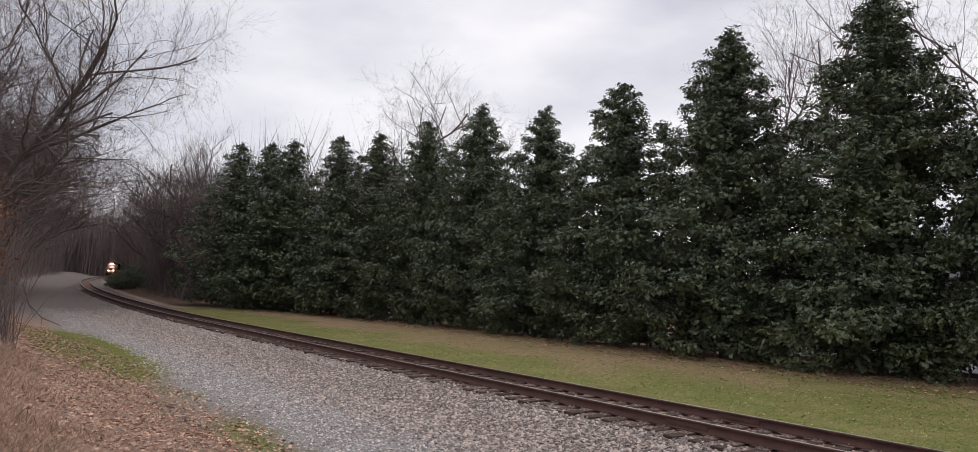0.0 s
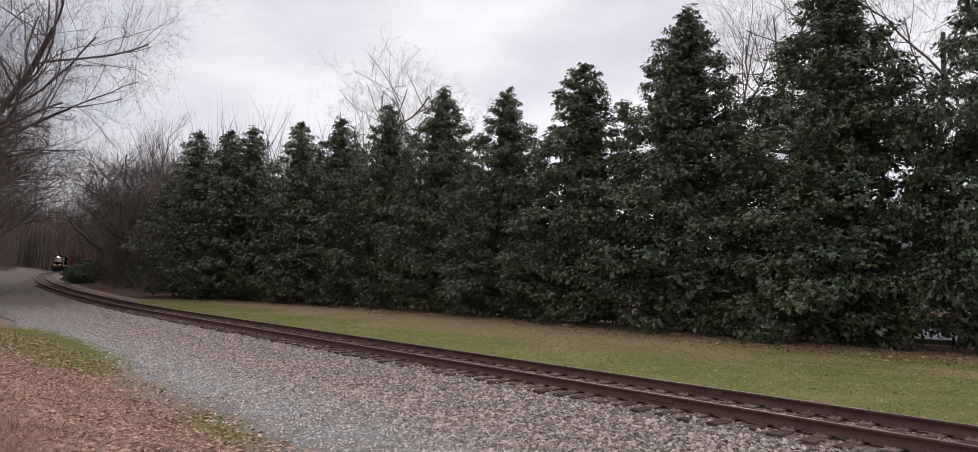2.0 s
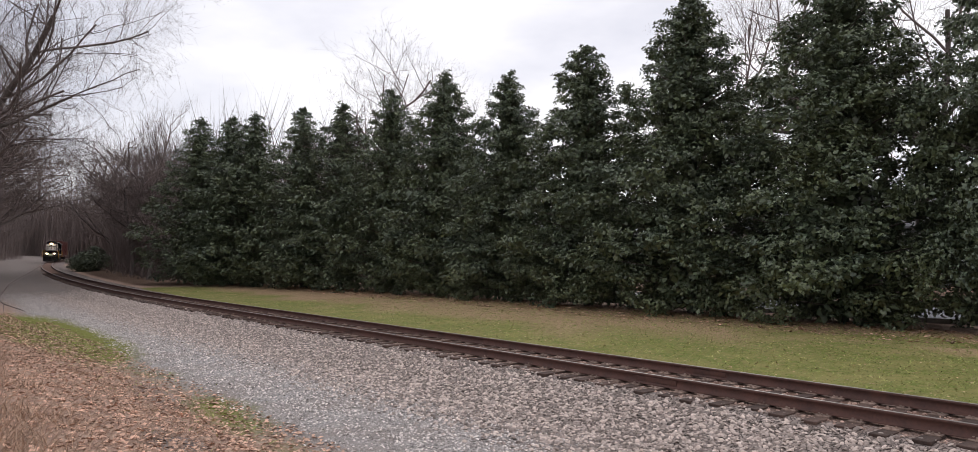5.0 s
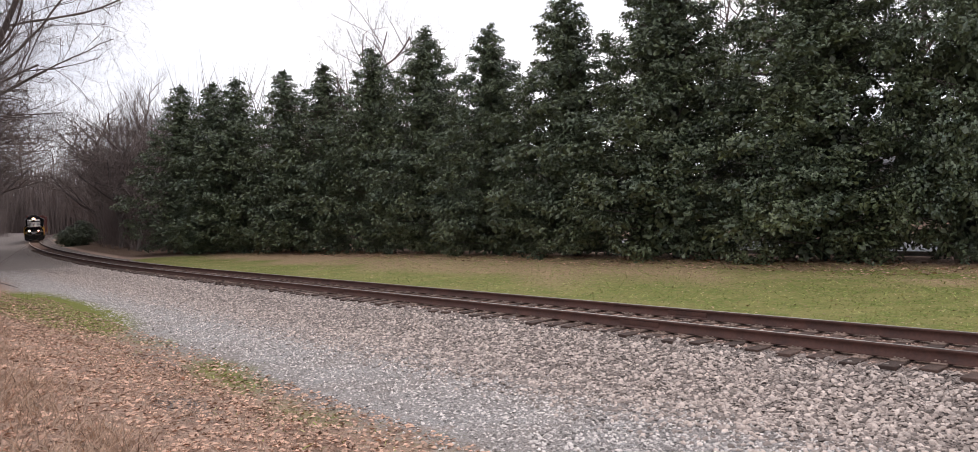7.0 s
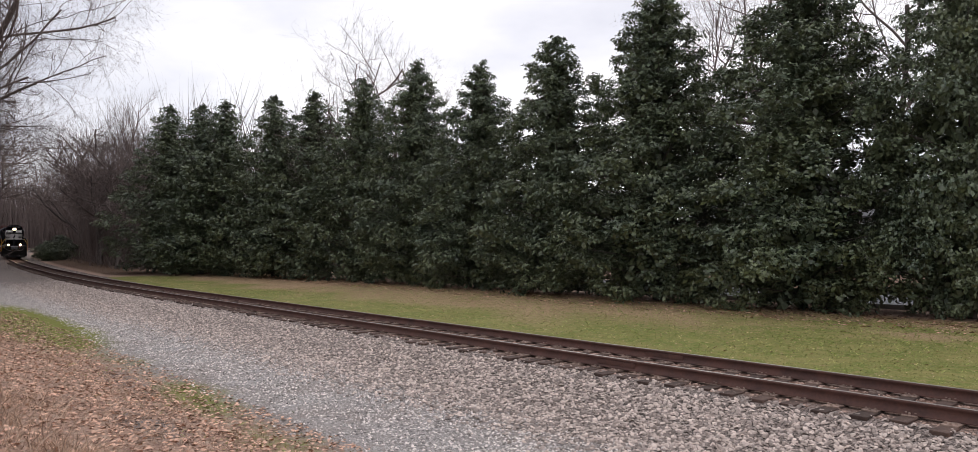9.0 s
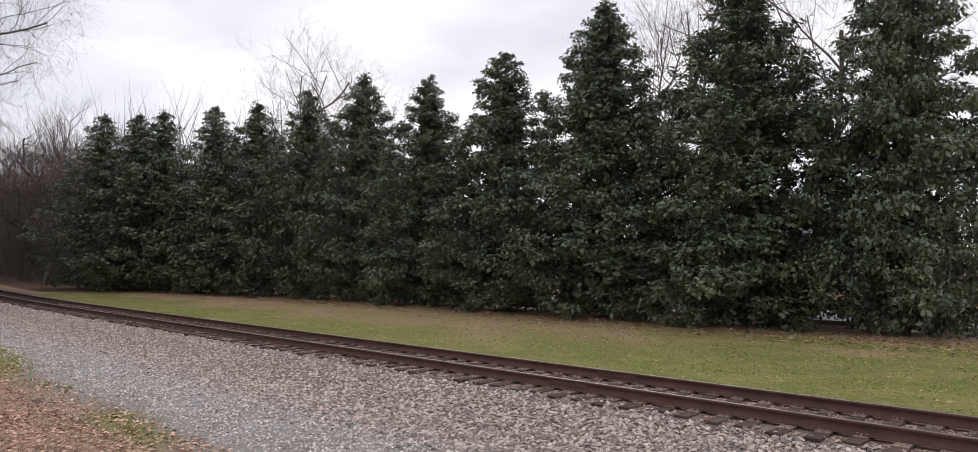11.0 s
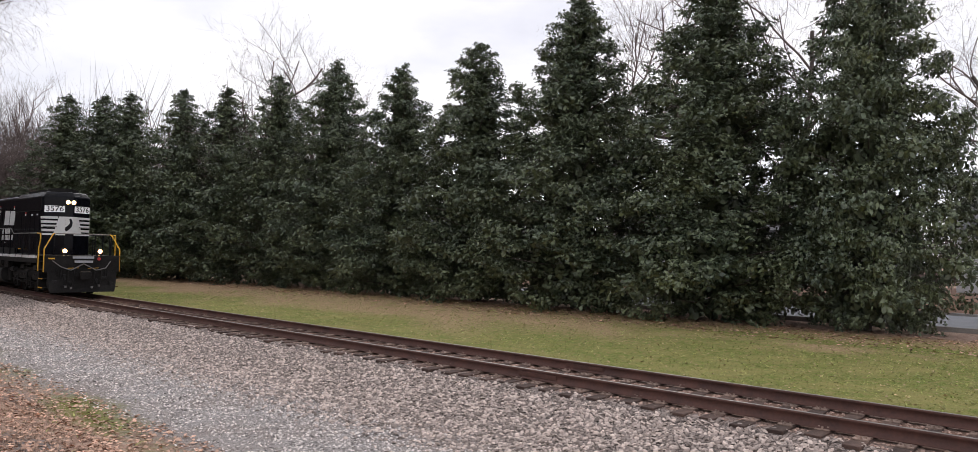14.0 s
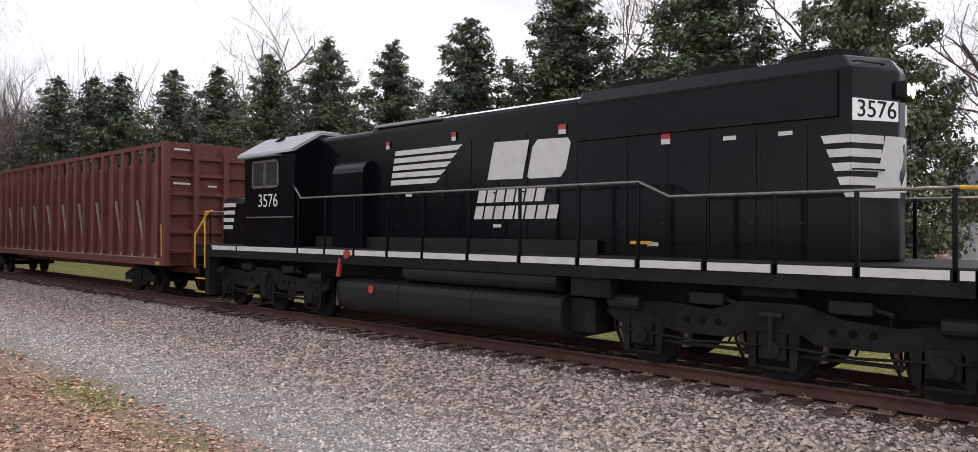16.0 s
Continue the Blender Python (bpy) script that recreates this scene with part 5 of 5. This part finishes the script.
            box(bm, min(X(3.40), X(3.50)), max(X(3.40), X(3.50)), y - w, y + w, z - h, z + h, 0.012)
            P("hose_bracket", bm, M_TANK)
        for y, low in ((-0.62, 0.42), (-0.40, 0.36), (0.42, 0.38), (0.70, 0.45)):
            bm = bmesh.new()
            pipe(bm, [(X(3.44), y, 1.16), (X(3.56), y + 0.02, 1.0), (X(3.60), y - 0.03, 0.7), (X(3.56), y - 0.08, low)], 0.026, 7)
            P("train_line_hose", bm, M_FRAME)
            bm = bmesh.new()
            box(bm, min(X(3.52), X(3.60)), max(X(3.52), X(3.60)), y - 0.12, y - 0.04, low - 0.06, low + 0.03, 0.01)
            P("hose_coupling", bm, M_STEEL, "dull steel hose coupling")
        bm = bmesh.new()
        box(bm, min(X(3.42), X(3.46)), max(X(3.42), X(3.46)), -0.42, 0.42, 1.6, 1.7)
        box(bm, min(X(3.42), X(3.52)), max(X(3.42), X(3.52)), -0.36, 0.36, 1.42, 1.52)
        P("drop_step", bm, M_GREY, "pale worn drop step")
        bm = bmesh.new()
        pipe(bm, [(X(3.45), -1.2, 1.5), (X(3.5), -0.9, 1.25), (X(3.52), -0.5, 1.1), (X(3.5), 0.0, 1.38), (X(3.52), 0.5, 1.1), (X(3.5), 0.9, 1.2), (X(3.45), 1.1, 1.5)], 0.022, 6)
        P("air_hose", bm, M_STEEL)
        for y in (-1.05, -0.95, -0.85, 0.9, 1.0):
            bm = bmesh.new()
            cyl(bm, (X(3.45), y, 1.12), (X(3.52), y - 0.03, 0.85), 0.022, n=8)
            P("brake_hose", bm, M_FRAME)
        for y0 in (-0.6, 0.2):
            bm = bmesh.new()
            pipe(bm, [(X(3.42), y0, 1.18), (X(3.47), y0, 1.18), (X(3.47), y0 + 0.4, 1.2), (X(3.42), y0 + 0.4, 1.2)], 0.012, 6)
            P("uncoupling_bar", bm, M_YELLOW)
        bm = bmesh.new()
        pipe(bm, [(X(3.25), -1.1, 2.66), (X(3.25), 1.1, 2.66)], 0.02)
        P("end_rail", bm, M_STEEL)
        for y in (-1.1, -0.4, 0.4, 1.1):
            bm = bmesh.new()
            cyl(bm, (X(3.25), y, 1.7), (X(3.25), y, 2.66), 0.022, n=8)
            P("end_post", bm, M_BLACK)
        for s in (-1, 1):
            bm = bmesh.new()
            box(bm, min(X(2.72), X(3.4)), max(X(2.72), X(3.4)), min(s * 1.15, s * 1.19), max(s * 1.15, s * 1.19), 0.3, 1.7, 0.01)
            box(bm, min(X(2.5), X(2.72)), max(X(2.5), X(2.72)), min(s * 1.15, s * 1.5), max(s * 1.15, s * 1.5), 0.3, 1.7)
            P("step_well", bm, M_FRAME)
            for i, z in enumerate((0.34, 0.72, 1.1, 1.45)):
                bm = bmesh.new()
                box(bm, min(X(2.74), X(3.3)), max(X(2.74), X(3.3)), min(s * 1.18, s * 1.5), max(s * 1.18, s * 1.5), z, z + 0.03)
                tread = P("step", bm, M_FRAME)
                if i in (0, 1):
                    bm = bmesh.new()
                    box(bm, min(X(2.74), X(3.3)), max(X(2.74), X(3.3)), min(s * 1.5, s * 1.51), max(s * 1.5, s * 1.51), z, z + 0.04)
                    part("step_edge", bm, M_YELLOW, tread, "yellow step edge")
            for pts in ([(X(2.3), s * 1.5, 2.66), (X(2.74), s * 1.5, 2.64), (X(2.8), s * 1.5, 2.4), (X(2.7), s * 1.53, 2.0), (X(2.7), s * 1.53, 1.05)], [(X(3.25), s * 1.1, 2.66), (X(3.28), s * 1.18, 2.6), (X(3.36), s * 1.5, 2.0), (X(3.36), s * 1.5, 1.02)]):
                bm = bmesh.new()
                pipe(bm, pts, 0.026)
                P("stair_handrail", bm, M_YELLOW, "yellow stair handrail")
        bm = bmesh.new()
        box(bm, min(X(3.42), X(3.43)), max(X(3.42), X(3.43)), -1.35, -1.1, 1.56, 1.62)
        P("end_marker", bm, M_YELLOW)
        bm = bmesh.new()
        cyl(bm, (X(3.42), 0.62, 1.6), (X(3.46), 0.62, 1.6), 0.07, n=12)
        P("end_marker", bm, M_RED, "red marker lamp")
    # painted emblem on the flanks: bars, a dark wedge, two slanted blocks and word bars
    for s in (-1, 1):
        def flank(name, pts, label):
            bm = bmesh.new()
            prism(bm, pts, min(s * 0.952, s * 0.958), max(s * 0.952, s * 0.958))
            P(name, bm, M_WHITE, label)
        for i in range(5):
            z1 = 3.87 - 0.16 * i
            flank("emblem_bar", [(-8.36 - 0.035 * i, z1), (-8.385 - 0.035 * i, z1 - 0.105), (-6.45 - 0.16 * i, z1 - 0.105), (-6.3 - 0.16 * i, z1)], "white painted emblem bar")
        flank("emblem_block", [(-5.62, 3.12), (-5.45, 3.84), (-4.58, 3.82), (-4.74, 3.11)], "white painted emblem shape")
        flank("emblem_block", [(-4.62, 3.14), (-4.50, 3.68), (-4.38, 3.81), (-3.70, 3.79), (-3.64, 3.70), (-3.74, 3.24), (-3.86, 3.1), (-4.56, 3.1)], "white painted emblem shape")
        for z, w0, w1 in ((2.68, -5.9, -4.2), (2.36, -5.98, -3.9)):
            n = 7 if z > 2.5 else 8
            step = (w1 - w0) / n
            for i in range(n):
                x = w0 + step * i
                flank("word_bar", [(x, z), (x + 0.06, z + 0.25), (x + step * 0.82 + 0.06, z + 0.25), (x + step * 0.82, z)], "white painted word bar")
    return loco, wheels


def four_wheel_truck(car, x):
    truck = new("truck")
    truck.parent = car
    truck.matrix_basis = pose(x, 0, 0)
    sets = [wheelset(truck, dx, 0.46) for dx in (-0.89, 0.89)]
    for s in (-1, 1):
        bm = bmesh.new()
        prism(bm, [(-1.2, 0.38), (-1.2, 0.62), (-0.5, 0.85), (0.5, 0.85), (1.2, 0.62), (1.2, 0.38), (0.75, 0.42), (0.4, 0.28), (-0.4, 0.28), (-0.75, 0.42)], min(s * 0.95, s * 1.08), max(s * 0.95, s * 1.08))
        part("side_frame", bm, M_FRAME, truck)
        bm = bmesh.new()
        for e in (-0.18, 0, 0.18):
            cyl(bm, (e, s * 1.1, 0.36), (e, s * 1.1, 0.66), 0.07, n=10)
        part("spring", bm, M_FRAME, truck)
    bm = bmesh.new()
    box(bm, -0.25, 0.25, -1.1, 1.1, 0.6, 0.95, 0.02)
    part("bolster", bm, M_FRAME, truck)
    return sets


def build_car():
    L = 11.3
    car = group_thing("freight_car", "oxide-brown open lattice-sided freight car with tall end bulkheads", "freight car")
    wheels = four_wheel_truck(car, 8.6) + four_wheel_truck(car, -8.6)
    bm = bmesh.new()
    box(bm, -L, L, -1.35, 1.35, 1.02, 1.28, 0.01)
    box(bm, -L + 0.2, L - 0.2, -0.35, 0.35, 0.72, 1.05)
    part("deck", bm, M_BROWN, car)
    for s in (-1, 1):
        bm = bmesh.new()
        box(bm, -L, L, s * 1.46 - 0.06, s * 1.46 + 0.06, 1.0, 1.22, 0.01)
        sill = part("side_sill", bm, M_BROWN, car)
        bm = bmesh.new()
        box(bm, -L + 0.3, L - 0.25, s * 1.47 - 0.075, s * 1.47 + 0.075, 1.222, 1.25)
        part("sill_cap", bm, M_SILL, sill, "dusty pale sill edge")
        bm = bmesh.new()
        box(bm, -L, L, s * 1.43 - 0.07, s * 1.43 + 0.07, 4.72, 4.86, 0.01)
        part("top_chord", bm, M_BROWN, car)
        n = 25
        for i in range(n):
            x = -L + 0.45 + i * (2 * L - 0.9) / (n - 1)
            bm = bmesh.new()
            prism(bm, [(x - 0.10, 1.25), (x - 0.13, 4.74), (x + 0.13, 4.74), (x + 0.10, 1.25)], min(s * 1.36, s * 1.5), max(s * 1.36, s * 1.5))
            post = part("side_post", bm, M_BROWN, car)
            bm = bmesh.new()
            box(bm, x - 0.05, x + 0.05, s * 1.5 - 0.02, s * 1.5 + 0.02, 1.26, 1.36)
            part("post_foot", bm, M_SILL, post)
            if i < n - 1:
                w = (2 * L - 0.9) / (n - 1)
                bm = bmesh.new()
                box(bm, x + 0.10, x + w - 0.10, s * 1.33 - 0.012, s * 1.33 + 0.012, 1.28, 4.25)
                part("side_panel", bm, M_BROWN, car)
                if i % 2 == 0:
                    bm = bmesh.new()
                    prism(bm, [(x + 0.12, 3.1), (x + 0.22, 3.1), (x + w - 0.1, 1.6), (x + w - 0.2, 1.6)], min(s * 1.39, s * 1.45), max(s * 1.39, s * 1.45))
                    part("brace", bm, M_SILL, car, "scuffed diagonal brace")
    for e in (-1, 1):
        bm = bmesh.new()
        box(bm, min(e * (L - 0.12), e * L), max(e * (L - 0.12), e * L), -1.5, 1.5, 1.0, 4.88, 0.015)
        bulk = part("bulkhead", bm, M_BROWN, car)
        for y in (-1.43, -0.5, 0.5, 1.43):
            bm = bmesh.new()
            box(bm, min(e * L, e * (L + 0.22)), max(e * L, e * (L + 0.22)), y - 0.09, y + 0.09, 1.0, 4.86, 0.01)
            part("bulkhead_post", bm, M_BROWN, bulk)
        for z in (1.4, 2.0, 2.6, 3.2, 3.8, 4.35):
            bm = bmesh.new()
            box(bm, min(e * L, e * (L + 0.13)), max(e * L, e * (L + 0.13)), -1.35, 1.35, z, z + 0.12, 0.01)
            part("bulkhead_rib", bm, M_BROWN, bulk)
        for y, z, w in ((-0.95, 4.62, 0.5), (-0.95, 3.55, 0.55), (0.05, 3.5, 0.3), (0.75, 2.9, 0.3), (0.75, 2.75, 0.25)):
            bm = bmesh.new()
            box(bm, min(e * (L + 0.14), e * (L + 0.15)), max(e * (L + 0.14), e * (L + 0.15)), y - w / 2, y + w / 2, z, z + 0.06)
            part("data_bar", bm, M_WHITE, bulk, "faded white data bar")
        bm = bmesh.new()
        box(bm, min(e * (L + 0.1), e * (L + 0.75)), max(e * (L + 0.1), e * (L + 0.75)), -0.15, 0.15, 0.72, 1.0, 0.03)
        part("coupler", bm, M_PLATE, car)
        for s in (-1, 1):
            bm = bmesh.new()
            pipe(bm, [(e * (L + 0.05), s * 1.53, 1.3), (e * (L + 0.05), s * 1.55, 2.3)], 0.02)
            part("grab_iron", bm, M_YELLOW, car, "yellow grab iron")
            bm = bmesh.new()
            box(bm, e * (L - 0.25) - 0.16, e * (L - 0.25) + 0.16, s * 1.53 - 0.006, s * 1.53 + 0.006, 1.03, 1.13)
            part("reflector", bm, M_YELLOW, car, "yellow reflector strip")
            for i in range(5):
                bm = bmesh.new()
                cyl(bm, (e * (L + 0.25), s * 1.2 - 0.2, 1.5 + 0.55 * i), (e * (L + 0.25), s * 1.2 + 0.2, 1.5 + 0.55 * i), 0.012, n=6)
                part("ladder_rung", bm, M_BROWN, bulk)
    return car, wheels


loco, loco_wheels = build_locomotive()
car, car_wheels = build_car()


# ---- the street behind the trees, and the fence by the camera ----
def build_street():
    bm = bmesh.new()
    box(bm, -70, 60, 33.0, 42.6, -0.55, -0.40)
    tagged(part("road", bm, M_ASPHALT), "pale worn asphalt street behind the trees", "road", kind="structure")
    for y in (32.8, 42.6):
        bm = bmesh.new()
        for x in np.arange(-70, 60, 3.0):
            box(bm, x, x + 2.985, y, y + 0.18, -0.55, -0.27, 0.02)
        tagged(part("kerb", bm, M_CONC), "low concrete kerb beside the street", "kerb", kind="structure")
    bm = bmesh.new()
    prism(bm, [(42.9, -0.36), (44.5, 0.15), (48, 0.5), (58, 0.55), (58, -0.6), (42.9, -0.6)], -70, 60, "x")
    tagged(part("bank", bm, mat("bare_brown_bank", (0.26, 0.15, 0.10), (0.17, 0.10, 0.07), 0.95, 0, 1.5, 0.5, 15)), "bare brown leaf-strewn bank across the street", "bank", kind="structure")
    for x0, x1, y0, h in ((-34, -14, 52, 4.2), (-9, 9, 50, 4.0), (-78, -52, 54, 4.2)):
        house = group_thing("house", "low white house with clapboard siding and a grey roof", "house")
        bm = bmesh.new()
        box(bm, x0, x1, y0, y0 + 9, 0.2, h)
        wall = part("wall", bm, M_SIDING, house)
        for z in np.arange(0.4, h, 0.2):
            bm = bmesh.new()
            box(bm, x0 - 0.02, x1 + 0.02, y0 - 0.025, y0 - 0.002, z, z + 0.17)
            part("clapboard", bm, M_SIDING, wall)
        bm = bmesh.new()
        prism(bm, [(y0 - 0.5, h - 0.02), (y0 - 0.5, h + 0.12), (y0 + 4.5, h + 2.4), (y0 + 9.5, h + 0.12), (y0 + 9.5, h - 0.02)], x0 - 0.4, x1 + 0.4, "x")
        part("roof", bm, M_ROOF, house)
        for x in np.arange(x0 + 2, x1 - 2, 4.0):
            bm = bmesh.new()
            box(bm, x, x + 1.0, y0 - 0.05, y0 - 0.03, 1.4, 2.8)
            win = part("window", bm, M_WIN, house)
            bm = bmesh.new()
            for a, b, c, d2 in ((x - 0.1, x + 1.1, 1.3, 1.4), (x - 0.1, x + 1.1, 2.8, 2.9), (x - 0.1, x, 1.3, 2.9), (x + 1.0, x + 1.1, 1.3, 2.9)):
                box(bm, a, b, y0 - 0.08, y0 - 0.03, c, d2)
            part("window_frame", bm, M_WHITE, win)


build_street()


def build_fence():
    fence = group_thing("chain_link_fence", "black vinyl-coated chain-link fence on the bank", "fence")
    y, z = 0.0, 1.722
    fence.matrix_basis = pose(0, 0.250, 0, 0, 0, 5.4)
    bm = bmesh.new()
    cyl(bm, (-9.5, y, z + 0.02), (-2.04, y, z), 0.024, n=18)
    rail = part("top_rail", bm, M_FENCE, fence)
    for x in (-2.08, -2.62, -3.17):
        bm = bmesh.new()
        cyl(bm, (x - 0.003, y, z), (x + 0.003, y, z), 0.0285, n=18)
        part("wire_tie", bm, M_FENCE, rail)
    for x in (-4.0, -6.7, -9.4):
        bm = bmesh.new()
        cyl(bm, (x, y, 0.1), (x, y, z - 0.02), 0.03, n=12)
        part("post", bm, M_FENCE, fence)
    segs = []
    p = 0.055
    n = int((9.4 - 2.1) / p)
    for i in range(n):
        x = -2.1 - i * p
        for s in (1, -1):
            for k in range(12):
                z0 = 0.42 + k * 0.108
                xa, xb = (x, x - p) if (k % 2 == 0) == (s > 0) else (x - p, x)
                segs.append((xa, y - 0.03, z0 - 0.03, xb, y - 0.03, z0 + 0.078, 0.0028, 0.0028))
    link_mesh("mesh_wire", raw_mesh("mesh_wire", *tubes(segs, False)), M_FENCE, fence, "black diamond wire mesh")


build_fence()


# ---- how the train runs ----
SPEED = 17.0


def place_on(s, wheelbase):
    a, b = on_track(s), on_track(s - wheelbase)
    d = a - b
    return pose(a.x, a.y, a.z, 0, -math.degrees(math.atan2(d.z, math.hypot(d.x, d.y))), math.degrees(math.atan2(d.y, d.x)))


def motions():
    times = [i * 0.5 for i in range(33)]
    walk(loco, [(t, place_on(-12.36 + SPEED * (t - 15.5), 13.26)) for t in times])
    # the car's own middle runs behind its leading truck
    rows = []
    for t in times:
        s = -12.36 + SPEED * (t - 15.5) - 21.5
        rows.append((t, place_on(s, 17.2) @ Matrix.Translation((-8.6, 0, 0))))
    walk(car, rows)
    for obs, r in ((loco_wheels, 0.508), (car_wheels, 0.46)):
        for ob in obs:
            x = ob.location.x
            walk(ob, [(k / 30.0, pose(x, 0, r, 0, (math.degrees(SPEED * k / 30.0 / r)) % 360.0, 0)) for k in range(481)])


motions()
